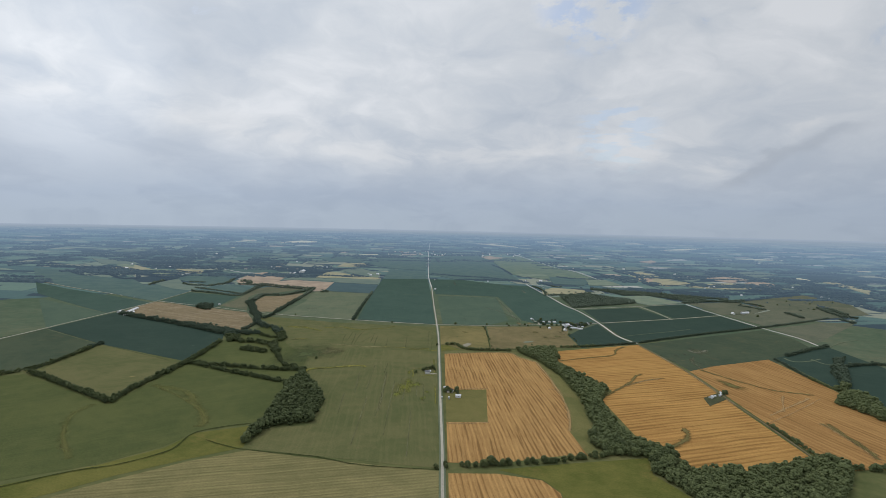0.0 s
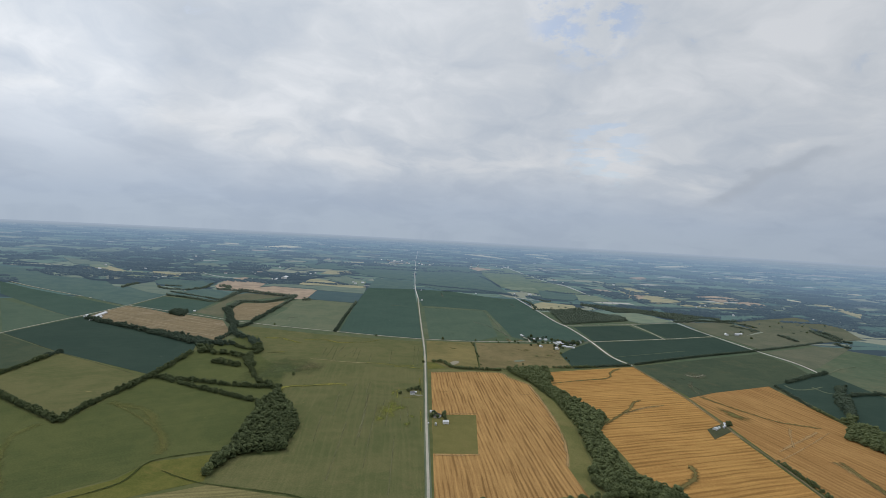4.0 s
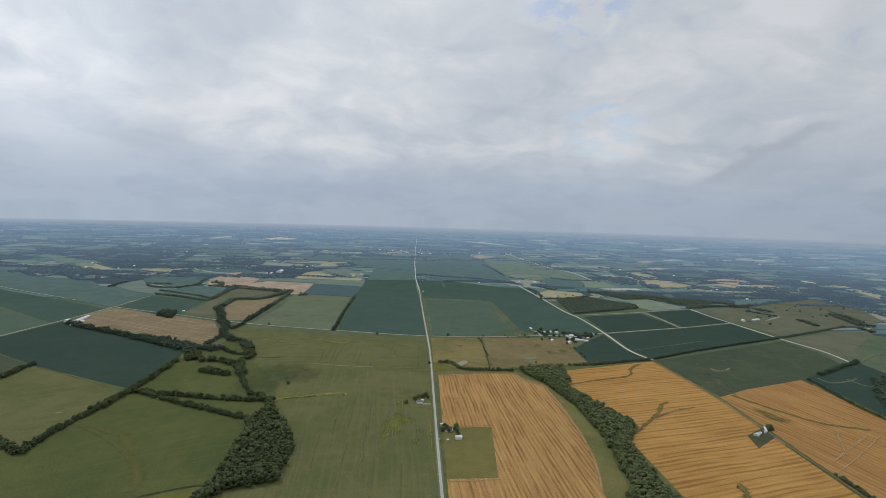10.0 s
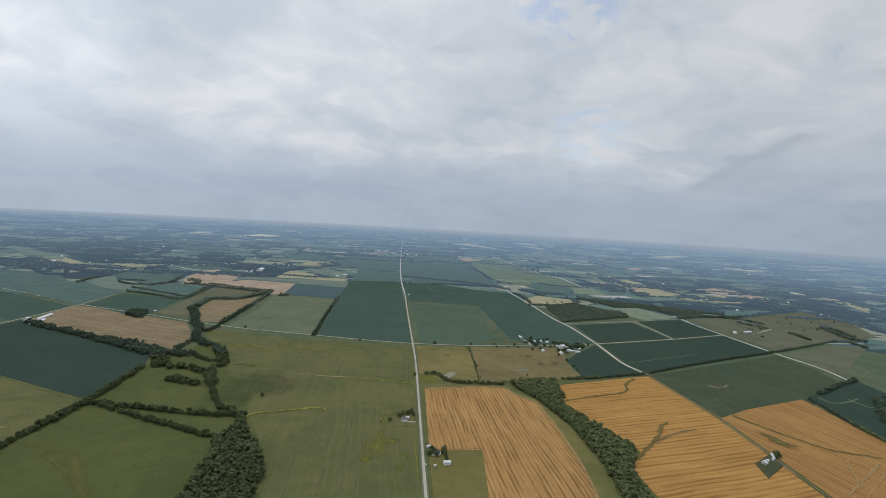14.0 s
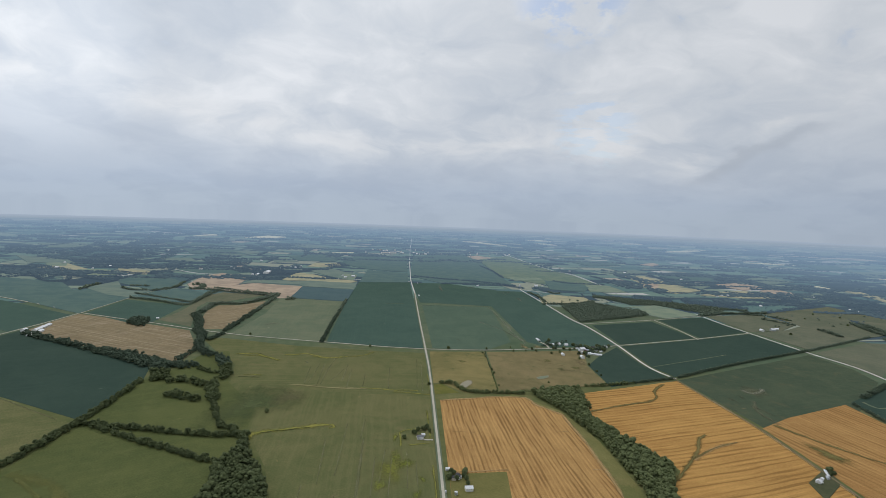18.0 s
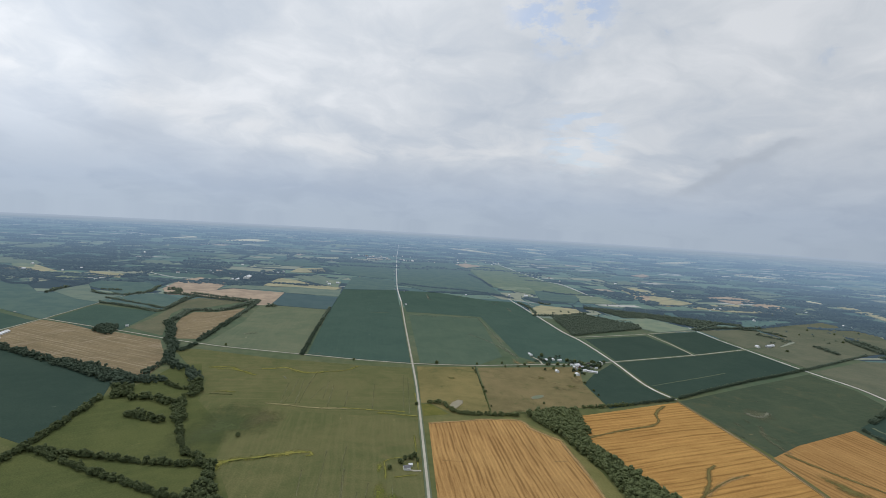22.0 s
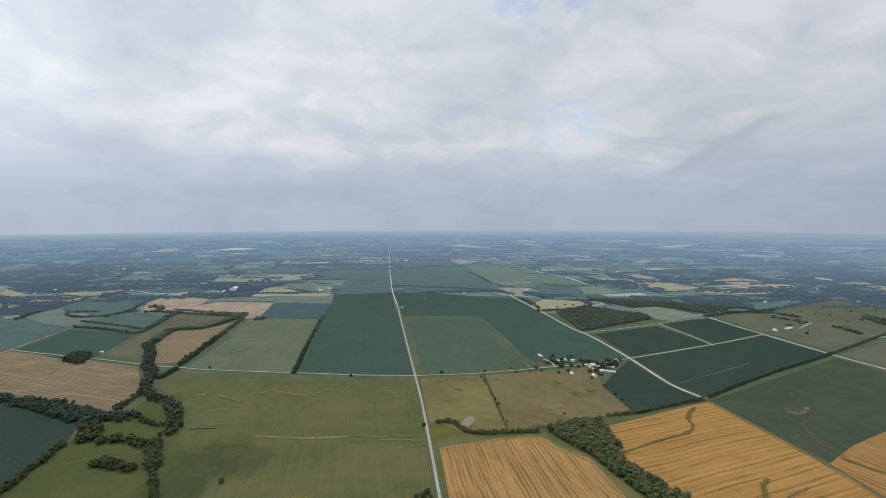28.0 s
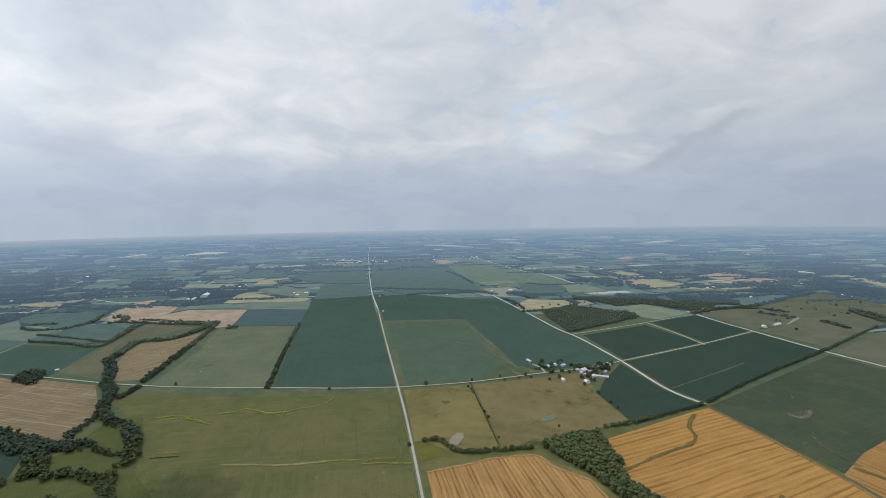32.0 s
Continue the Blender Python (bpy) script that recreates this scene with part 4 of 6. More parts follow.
field("soy", 0, [(-129, 3660), (-94, 4350), (196, 4245), (176, 3724)])
field("soy", 0, [(-341, 4792), (-242, 5550), (258, 5629), (199, 4322), (-92, 4433)])
field("dry_grass", 0, [(-546, 4470), (-523, 4788), (-345, 4841), (-302, 4627), (-441, 4466)])
field("hay_grey", 0, [(-486, 4178), (-375, 4430), (-253, 4195), (-158, 4044), (-204, 3758), (-336, 3924)])
field("hay_pale", 0, [(-245, 4090), (-157, 4010), (-167, 3722), (-239, 3796)])
field("soy", 0, [(-842, 5333), (-573, 5636), (-343, 5447), (-380, 4974), (-678, 4921)])
field("hay_grey", 0, [(-1094, 6970), (-843, 7106), (-599, 6728), (-779, 6369)])
field("hay_grey", 0, [(-930, 5032), (-802, 5103), (-663, 4822), (-823, 4724)])
field("pale_stubble", 0, [(-1885, 8061), (-1736, 8883), (-1426, 8682), (-1558, 8109)])
field("pale_stubble", 0, [(-2547, 7989), (-2477, 8665), (-2409, 8600), (-2462, 8071)])
field("pale_stubble", 0, [(-492, 5923), (-281, 6075), (-290, 6013), (-466, 5891)])
field("pale_stubble", 0, [(-2124, 6474), (-2091, 6585), (-2067, 6483)])
field("hay_pale", 0, [(-576, 8705), (-145, 8907), (-52, 8528), (-413, 8102)])
field("soy", 0, [(208, 4077), (332, 5837), (867, 6353), (982, 5880), (872, 4146), (856, 3712), (386, 3731)])
field("hay", 0, [(977, 5747), (1469, 6373), (1462, 4867), (1528, 4483), (1492, 3836), (1060, 3865), (891, 4157)])
field("hay_pale", 0, [(916, 4171), (1164, 4214), (1171, 4093), (936, 3998)])
field("stubble_tan", 90, [(892, 6005), (1078, 6245), (1215, 5882), (977, 5685)])
field("soy", 0, [(1159, 4057), (1342, 3978), (1392, 3790), (1245, 3516), (1050, 3586)])
field("hay_pale", 0, [(1390, 3866), (1553, 3864), (1536, 3551), (1289, 3534)])
field("dry_grass", 0, [(867, 3220), (978, 3361), (1152, 3276), (1140, 3163), (1006, 3063), (826, 3030)])
field("hay_pale", 0, [(1249, 2990), (1465, 3079), (1540, 2799), (1311, 2696), (1265, 2770), (1311, 2965)])
field("dry_grass", 0, [(1993, 4528), (2194, 4599), (2159, 4200), (1878, 3987)])
field("dry_grass", 0, [(1799, 3873), (2125, 4155), (2185, 3770), (1868, 3556)])
field("stubble_tan", 90, [(1833, 3940), (2084, 4165), (2015, 3943), (1823, 3761)])
field("soy", 0, [(2372, 4692), (2891, 4675), (2588, 4310), (2348, 4380)])
field("hay_grey", 0, [(2080, 3920), (2422, 4042), (2182, 3792)])
field("stubble_tan", 90, [(2523, 4139), (2842, 4307), (2863, 4044), (2544, 3843)])
field("dry_grass", 0, [(2015, 3529), (2268, 3712), (2532, 3815), (2475, 3458), (2224, 3447)])
field("stubble_tan", 90, [(2662, 3843), (2879, 3975), (2850, 3712), (2608, 3543)])
field("hay_grey", 0, [(2781, 3666), (3194, 3858), (3097, 3611), (2653, 3352)])
field("dry_grass", 0, [(3462, 3979), (3556, 3943), (3373, 3470), (3151, 3266), (3308, 3562)])
field("pale_stubble", 0, [(3456, 4292), (3486, 4235), (3468, 4094), (3438, 4127)])
field("pale_stubble", 0, [(4744, 6838), (5061, 6769), (5338, 6657), (4930, 6651)])
field("pale_stubble", 0, [(4749, 8766), (5442, 9318), (6116, 9669), (5203, 8917)])
field("stubble_tan", 90, [(2822, 5881), (3092, 6113), (3058, 5925), (2853, 5691)])
field("hay_grey", 0, [(8726, 10229), (9588, 10710), (9157, 9902), (7887, 8997)])
field("pale_stubble", 0, [(4917, 5118), (5037, 5099), (5023, 5037)])
field("hay_grey", 0, [(3155, 4666), (3543, 4883), (3518, 4542), (3089, 4271)])
field("pale_stubble", 0, [(3109, 11351), (3380, 11423), (3519, 11073), (3323, 11030)])
field("pale_stubble", 0, [(5215, 11350), (5574, 11548), (5684, 11367)])
field("pale_stubble", 0, [(1441, 9673), (1717, 9511), (2010, 8683), (1734, 9066)])
field("pale_stubble", 0, [(2826, 9961), (3021, 9886), (3135, 9579)])
field("hay_pale", 0, [(3441, 8192), (3917, 8408), (3835, 8049), (3321, 7624)])
field("hay_pale", 0, [(2060, 6509), (2404, 6866), (2456, 6611)])
field("soy", 0, [(2027, 5840), (2510, 6067), (2491, 5665), (2053, 5430)])
field("hay_grey", 0, [(1778, 7324), (2376, 7708), (2507, 7365), (1862, 6794)])
field("soy", 0, [(3904, 7344), (4671, 7747), (4533, 7129), (3767, 6684)])
field("hay_grey", 0, [(1930, 4863), (2380, 5127), (2400, 4893), (2002, 4674)])
field("soy", 0, [(3773, 5791), (4297, 5936), (4099, 5508), (3622, 5305)])
field("hay_grey", 0, [(4445, 6936), (4906, 7236), (4873, 7013)])
field("soy", 0, [(5532, 6788), (6022, 6769), (5645, 6203), (5093, 6019)])
field("hay_grey", 0, [(5380, 5928), (5808, 5908), (5517, 5444), (5056, 5318)])
# waterways and drains
swale("straw", 7, [(813, 1768), (809, 1610), (804, 1450), (791, 1336), (767, 1173)])
swale("swale", 12, [(462, 1540), (563, 1581), (664, 1619), (703, 1688), (756, 1740)])
swale("swale", 12, [(494, 1233), (549, 1288), (598, 1339), (635, 1392), (664, 1415)])
swale("swale", 5, [(569, 1307), (642, 1353), (707, 1378)])
swale("swale", 18, [(488, 937), (530, 964), (558, 993), (568, 1022), (565, 1028)])
swale("swale", 13, [(856, 1465), (873, 1416), (890, 1370), (907, 1335), (939, 1281), (986, 1257), (1019, 1243)])
swale("swale", 8, [(883, 1059), (881, 1012), (864, 929), (849, 890)])
swale("drain", 5, [(-574, 798), (-489, 858), (-429, 883), (-374, 935), (-363, 1007), (-302, 1044), (-263, 1054)])
swale("drain", 4, [(-332, 976), (-263, 939), (-131, 908), (-53, 877), (71, 860)])
swale("hay_line", 26, [(-562, 1282), (-509, 1261), (-470, 1239), (-425, 1171), (-389, 1114), (-368, 1070), (-363, 1035)])
swale("straw", 7, [(118, 1269), (170, 1274), (216, 1276)])
swale("straw", 8, [(102, 1056), (144, 1056), (184, 1060)])
swale("straw", 12, [(139, 1610), (231, 1628), (260, 1635), (315, 1635), (344, 1629), (353, 1606), (357, 1582), (398, 1526)])
swale("straw", 10, [(398, 1526), (392, 1358), (376, 1189), (356, 1084), (334, 1017)])
swale("bare_pale", 8, [(402, 2522), (461, 2392), (494, 2217), (497, 2171)])
swale("bare_pale", 9, [(180, 2897), (239, 2888), (374, 2878), (517, 2901)])
swale("bare_pale", 7, [(514, 2884), (507, 2579), (493, 2308), (505, 2200)])
swale("hay_grey", 2.5, [(816, 1906), (988, 1981), (1162, 2060)])
swale("straw", 4, [(773, 1061), (886, 1131), (1015, 1217)])
swale("bare_pale", 5, [(-412, 2384), (-393, 2404), (-366, 2405)])
swale("bare_pale", 5, [(352, 3538), (345, 3443), (365, 3419)])
swale("bare_pale", 5, [(530, 3593), (572, 3647)])
swale("bare_pale", 5, [(623, 3588), (738, 3600)])
swale("bare_pale", 4, [(668, 3393), (734, 3413)])
swale("bare_pale", 3, [(266, 2224), (272, 2194)])
swale("bare_pale", 4, [(732, 3197), (734, 3131)])
swale("hay_grey", 3, [(109, 2926), (19, 2925)])
swale("straw", 2, [(142, 1437), (189, 1429)])
swale("straw", 4, [(351, 1430), (378, 1433)])
swale("straw", 4, [(363, 1273), (394, 1275)])
swale("gravel_strip", 6, [(1673, 2619), (1655, 2458)])
blob("verge_weeds", 26, 60, 0, [(20, 1287)])
blob("verge_weeds", 18, 18, 0, [(44, 1303)])
blob("verge_weeds", 5, 8, 0, [(33, 1329)])
blob("verge_weeds", 7, 12, 0, [(69, 1249)])
blob("verge_weeds", 5, 22, 0, [(29, 1410)])
blob("verge_weeds", 9, 16, 0, [(57, 1203)])
blob("verge_weeds", 10, 26, 0, [(-1, 1231)])
swale("verge_yellow", 4.2, [(90, 1296), (87, 1226), (84, 1166)])
swale("verge_yellow", 4.2, [(101, 1547), (98, 1454), (95, 1392)])
blob("bare_olive", 9, 16, 0, [(910, 1639)])
blob("bare_olive", 8, 34, 0, [(897, 1545)])
blob("bare_olive", 7, 28, 0, [(872, 1619)])
blob("patch_grass", 5, 12, 0, [(122, 1722)])
blob("patch_grass", 14, 10, 0, [(241, 1939)])
blob("patch_grass", 18, 14, 0, [(506, 1958)])
blob("patch_grass", 20, 12, 0, [(566, 1886)])
swale("verge_yellow", 15.5, [(-410, 1984), (-380, 1992), (-354, 1990), (-319, 1956), (-278, 1923)])
swale("verge_yellow", 11.0, [(-385, 1971), (-343, 1970), (-295, 1943)])
swale("verge_yellow", 13.3, [(-275, 1982), (-246, 1986), (-216, 2000), (-180, 1973), (-146, 1957), (-109, 1969)])
swale("verge_yellow", 8.8, [(-129, 1951), (-98, 1973), (-65, 1980), (-38, 2001), (-18, 2032)])
swale("verge_yellow", 8.8, [(-195, 1970), (-156, 1953), (-130, 1960)])
swale("weed_pale", 13, [(-216, 1718), (-168, 1707), (-116, 1695), (-73, 1690), (-30, 1690)])
swale("verge_yellow", 8.8, [(-47, 1695), (-4, 1688), (35, 1680)])
swale("verge_yellow", 8.8, [(30, 1666), (64, 1662), (94, 1654), (122, 1649)])
swale("verge_yellow", 8.8, [(35, 1675), (57, 1680), (92, 1675)])
swale("drain", 6.5, [(-351, 1774), (-329, 1773), (-299, 1770)])
swale("verge_yellow", 8.8, [(-343, 1790), (-321, 1793), (-297, 1787)])
swale("verge_yellow", 19.9, [(-241, 1399), (-238, 1421), (-228, 1432), (-204, 1441), (-179, 1447), (-142, 1459), (-120, 1467), (-91, 1468)])
swale("drain", 3.9, [(-224, 1431), (-200, 1440), (-175, 1445), (-157, 1453), (-135, 1458)])
swale("verge_yellow", 8.8, [(-92, 1468), (-89, 1457), (-99, 1454)])
swale("verge_yellow", 5.5, [(37, 1430), (50, 1442), (72, 1448)])
swale("verge_yellow", 5.5, [(38, 1428), (39, 1402), (38, 1370)])
swale("verge_yellow", 5.5, [(53, 1374), (77, 1381), (92, 1382)])
swale("tramline", 2.4, [(-31, 1406), (-34, 1297), (-39, 1154), (-43, 1088)])
swale("tramline", 2.4, [(-175, 1725), (-169, 1813), (-166, 1905)])
swale("tramline", 2.4, [(-144, 1719), (-140, 1808), (-133, 1884)])
swale("tramline", 2.4, [(-94, 1753), (-90, 1836), (-88, 1889)])
swale("verge_yellow", 5.5, [(127, 1806), (121, 1680), (118, 1614)])
swale("bare_pale", 6.5, [(-413, 2393), (-392, 2412), (-372, 2418)])
swale("bare_pale", 5.2, [(-207, 1919), (-198, 1899)])
swale("bare_pale", 6.5, [(-151, 2166), (-135, 2160)])
swale("hay_line", 18, [(-619, 1154), (-627, 1094), (-593, 1016), (-551, 948), (-516, 902)])
swale("hay_line", 9, [(-608, 1041), (-574, 981), (-535, 928)])
swale("hay_line", 10, [(-541, 1267), (-461, 1197), (-398, 1123), (-360, 1051)])
blob("swale_patch", 26, 48, 0, [(857, 1320)])
swale("swale", 14, [(897, 1059), (880, 986), (860, 904)])
swale("straw", 9, [(805, 1104), (895, 1161), (987, 1219)])
swale("straw", 7, [(934, 1237), (887, 1174), (855, 1127)])
swale("bare_olive", 5, [(-1184, 1890), (-1040, 1783), (-897, 1679), (-756, 1590), (-616, 1497)])
swale("tramline", 2.4, [(-186, 1865), (-185, 1786), (-183, 1718)])
swale("tramline", 2.4, [(-152, 1889), (-152, 1793), (-152, 1711)])
swale("tramline", 2.4, [(-96, 1845), (-109, 1795), (-122, 1749)])
swale("tramline", 2.4, [(-75, 1853), (-78, 1769), (-80, 1696)])
swale("tramline", 2.4, [(-125, 1960), (-133, 1892), (-141, 1830)])
swale("tramline", 2.4, [(107, 1955), (98, 1812), (91, 1698)])
swale("tramline", 2.4, [(117, 1926), (109, 1784), (102, 1671)])
swale("tramline", 2.4, [(-39, 1808), (-40, 1752), (-42, 1702)])
swale("tramline", 2.4, [(27, 1873), (23, 1773), (20, 1689)])
swale("tramline", 2.4, [(-29, 1404), (-33, 1245), (-37, 1124)])
swale("tramline", 2.4, [(10, 1357), (4, 1295), (-1, 1239)])
swale("tramline", 2.4, [(22, 1334), (16, 1254), (12, 1185)])
swale("tramline", 2.4, [(48, 1350), (46, 1281), (43, 1221)])
swale("tramline", 2.4, [(62, 1312), (60, 1244), (58, 1184)])
swale("tramline", 2.4, [(-29, 1496), (-33, 1445), (-36, 1397)])
swale("tramline", 2.4, [(-100, 1401), (-98, 1312), (-97, 1235)])
swale("tramline", 2.4, [(-120, 1236), (-120, 1164), (-119, 1102)])
swale("tramline", 2.4, [(-67, 1206), (-73, 1063), (-78, 951)])
swale("tramline", 2.4, [(-8, 1327), (-17, 1137), (-23, 997)])
swale("tramline", 2.4, [(30, 1137), (24, 1009), (19, 907)])
swale("tramline", 2.4, [(-64, 1475), (-68, 1361), (-72, 1263)])
swale("hay_grey", 6, [(1221, 1609), (1222, 1567), (1284, 1579), (1338, 1605)])
swale("hay_grey", 6, [(1304, 1600), (1302, 1544), (1342, 1530)])
swale("hay_grey", 5, [(1511, 1776), (1632, 1856), (1738, 1905)])
blob("dry_spot", 14, 26, 0, [(526, 2129)])
blob("dry_spot", 16, 40, 0, [(481, 2122)])
blob("dry_spot", 20, 30, 0, [(605, 1942)])
blob("patch_green", 16, 18, 0, [(518, 1868)])
blob("patch_green", 26, 22, 0, [(355, 1681)])
blob("dry_spot", 8, 9, 0, [(535, 1860)])
swale("dry_spot", 5, [(536, 1844), (576, 1871), (599, 1858)])
swale("dry_spot", 4, [(476, 1966), (496, 1935), (535, 1905)])
swale("bare_pale", 5, [(-160, 2153), (-145, 2149)])
swale("bare_pale", 6, [(-405, 2406), (-385, 2414)])
blob("bare_olive", 34, 60, 0, [(979, 1686)])
swale("bare_pale", 17, [(954, 1697), (957, 1674), (983, 1675), (1016, 1704)])
swale("bare_pale", 6, [(1047, 1780), (1062, 1794)])
swale("bare_olive", 14, [(922, 1613), (880, 1543), (874, 1497), (868, 1463)])
swale("bare_olive", 12, [(820, 1627), (817, 1576), (825, 1542)])
blob("hay_lush", 83, 157, 0, [(-274, 1587)])
blob("hay_brown", 38, 58, 0, [(-205, 1630)])
# roads
road("gravel", 5.0, [(26, -100), (45, 270), (63, 640), (72, 800), (82, 943), (97, 1207), (132, 1796), (143, 2069), (162, 2630), (187, 3284)])
road("gravel", 6, [(187, 3284), (196, 3803), (221, 4350), (252, 4997), (310, 6000), (372, 7081), (455, 8350), (537, 9684)])
road("gravel", 5, [(144, 2074), (3, 2098), (-118, 2129), (-243, 2160), (-425, 2209), (-506, 2240), (-610, 2283), (-790, 2376), (-930, 2440), (-1114, 2530)])
road("gravel", 5, [(-1114, 2530), (-1433, 2738), (-1759, 2935), (-2076, 3156)])
road("gravel", 5, [(-1114, 2530), (-1130, 2349), (-1150, 2201), (-1178, 2000), (-1196, 1850), (-1222, 1690), (-1243, 1560)])
road("gravel", 5, [(-1114, 2530), (-1108, 2687), (-1102, 2872), (-1087, 3100), (-1066, 3330)])
road("gravel", 7, [(-1327, 4014), (-1113, 3842), (-928, 3843), (-787, 3713)])
road("gravel", 7, [(1469, 6601), (1462, 4867), (1544, 4528), (1506, 3868), (1526, 3547)])
road("gravel", 6, [(870, 3527), (968, 3461), (1054, 3434)])
road("gravel", 5, [(144, 2074), (334, 2072), (560, 2105), (698, 2119), (827, 2163), (1201, 2290), (1516, 2415)])
road("gravel", 5, [(846, 3561), (839, 2989), (830, 2641), (842, 2465), (827, 2163), (801, 1909), (820, 1789)])
road("track", 3.6, [(817, 1785), (813, 1610), (808, 1450), (795, 1336), (771, 1171), (756, 1035), (733, 888), (720, 799)])
road("gravel", 5, [(843, 2533), (1047, 2596), (1233, 2659), (1542, 2781), (1671, 2819)])
road("gravel", 5, [(1226, 2648), (1221, 2452), (1203, 2281)])
road("gravel", 5, [(1551, 2852), (1520, 2590), (1516, 2415), (1508, 2109), (1516, 1930), (1487, 1784)])
road("gravel", 5, [(194, 3779), (-42, 3779), (-301, 3804)])
road("gravel", 4, [(100, 1397), (83, 1399), (75, 1414)])
road("gravel", 5, [(560, 2105), (564, 2160), (552, 2201)])
# hedges and woods
wood(14, [(-241, 1390), (-176, 1252), (-156, 1177), (-159, 1051), (-236, 1036), (-258, 942), (-271, 959), (-260, 1071), (-265, 1231), (-261, 1324)], near=True)
wood(12, [(357, 1667), (481, 1708), (459, 1502), (486, 1384), (518, 1276), (470, 1200), (444, 1077), (440, 988), (458, 950), (494, 929), (481, 848), (609, 854), (710, 887), (782, 893), (766, 847), (655, 739), (427, 698), (437, 766), (415, 847), (430, 900), (361, 915), (351, 970), (385, 1028), (418, 1220), (425, 1389), (403, 1548)], near=True)
hedge(9, 10, [(107, 871), (168, 875), (245, 882), (351, 905), (444, 931)], near=True)
hedge(11, 9, [(-979, 1299), (-931, 1370), (-905, 1416), (-895, 1494), (-894, 1687)])
hedge(11, 10, [(-897, 1379), (-747, 1273), (-595, 1164)])
hedge(10, 10, [(-595, 1164), (-589, 1290), (-566, 1473), (-561, 1738)])
hedge(9, 9, [(-566, 1473), (-457, 1452), (-355, 1426), (-241, 1416)])
hedge(9, 9, [(-535, 1464), (-397, 1381), (-260, 1306)])
hedge(9, 8, [(-1130, 3010), (-965, 2907), (-819, 2813)])
hedge(8, 8, [(-187, 2138), (-178, 2560), (-162, 2989)])
hedge(14, 10, [(-436, 2980), (-400, 2976)])
hedge(7, 7, [(828, 1795), (1091, 1931), (1550, 2140), (2034, 2379)])
hedge(8, 7, [(529, 1720), (619, 1732), (812, 1786)])
hedge(8, 8, [(150, 1736), (185, 1731), (208, 1674), (286, 1662), (356, 1662)])
hedge(2, 2, [(333, 2067), (313, 1899), (290, 1684)])
hedge(24, 12, [(1530, 2783), (1728, 2855), (1949, 2901), (2456, 3161)])
hedge(14, 9, [(1822, 2738), (1879, 2598)])
hedge(20, 11, [(2300, 2734), (2202, 2460)])
hedge(6, 6, [(762, 1055), (758, 991), (746, 899)], near=True)
hedge(8, 6, [(1177, 1597), (1126, 1391), (1112, 1276)])
hedge(14, 9, [(1248, 1635), (1408, 1728), (1524, 1787)])
hedge(20, 11, [(1131, 1298), (1112, 1221), (1062, 1082), (977, 924)])
hedge(14, 9, [(771, 854), (812, 849), (865, 857)])
hedge(14, 9, [(1281, 1491), (1401, 1530), (1497, 1540)])
wood(13, [(-880, 2361), (-894, 2414), (-876, 2452), (-831, 2446), (-810, 2376), (-804, 2301)])
wood(12, [(3277, 3907), (3121, 3425), (2990, 3208), (2603, 2872), (2690, 3174), (2823, 3538)])
hedge(46, 12, [(-794, 1997), (-713, 1963), (-622, 1900), (-570, 1863), (-525, 1866), (-487, 1843)])
hedge(24, 12, [(-1096, 2186), (-970, 2106), (-760, 1971), (-593, 1850)])
hedge(40, 12, [(-613, 1899), (-566, 1843), (-535, 1769), (-524, 1739)])
hedge(22, 12, [(-505, 1730), (-465, 1734), (-413, 1704), (-385, 1705)])
hedge(19, 11, [(-386, 1709), (-380, 1662), (-353, 1596)])
hedge(27, 12, [(-714, 2548), (-644, 2391), (-613, 2279), (-565, 2177), (-542, 2063), (-495, 1988), (-447, 1939), (-408, 1865), (-387, 1801), (-385, 1748)])
hedge(14, 10, [(-545, 1913), (-540, 1988), (-539, 2054)])
hedge(12, 9, [(-536, 2140), (-514, 2230)])
hedge(12, 10, [(-467, 1835), (-419, 1803), (-396, 1805)])
hedge(24, 11, [(-472, 1640), (-439, 1629), (-391, 1601)])
hedge(23, 10, [(-714, 2548), (-704, 2605), (-703, 2789), (-601, 2804), (-538, 2966), (-505, 3102)])
hedge(15, 10, [(-523, 2267), (-513, 2487), (-502, 2783), (-494, 3075)])
hedge(14, 9, [(-845, 3246), (-751, 3198), (-615, 3127), (-500, 3101)])
hedge(10, 9, [(-880, 2842), (-812, 2820), (-828, 3125)])
hedge(14, 9, [(1818, 2848), (1914, 2821), (1952, 2705)])
hedge(12, 9, [(661, 2132), (687, 2097), (751, 2111)])
hedge(8, 9, [(632, 2031), (677, 2063), (780, 2138)])
hedge(4, 7, [(569, 2172), (587, 2107)])
hedge(14, 9, [(862, 3422), (875, 3235), (852, 3071)])
hedge(22, 10, [(2323, 3103), (2602, 3231)])
scrub(40, 8, [(2346, 3342), (3073, 3267), (2298, 2604), (1717, 2509), (1944, 2921)])
scrub(22, 8, [(1544, 3240), (2272, 3341), (1975, 2851), (1548, 2795)])
scrub(26, 8, [(923, 3412), (1603, 3643), (1255, 3002), (934, 3005)])
scrub(16, 8, [(671, 2156), (778, 2151), (698, 2009), (618, 2001)])
scrub(14, 7, [(549, 2243), (666, 2210), (614, 2091), (514, 2119)])
swale("bare_pale", 9, [(359, 3622), (349, 3401)])
swale("bare_pale", 9, [(349, 3401), (366, 3389)])
swale("bare_pale", 9, [(521, 3530), (577, 3621)])
swale("bare_pale", 9, [(666, 3611), (740, 3585), (790, 3558)])
swale("bare_pale", 9, [(683, 3402), (748, 3405)])
swale("bare_pale", 9, [(742, 3204), (736, 3101)])
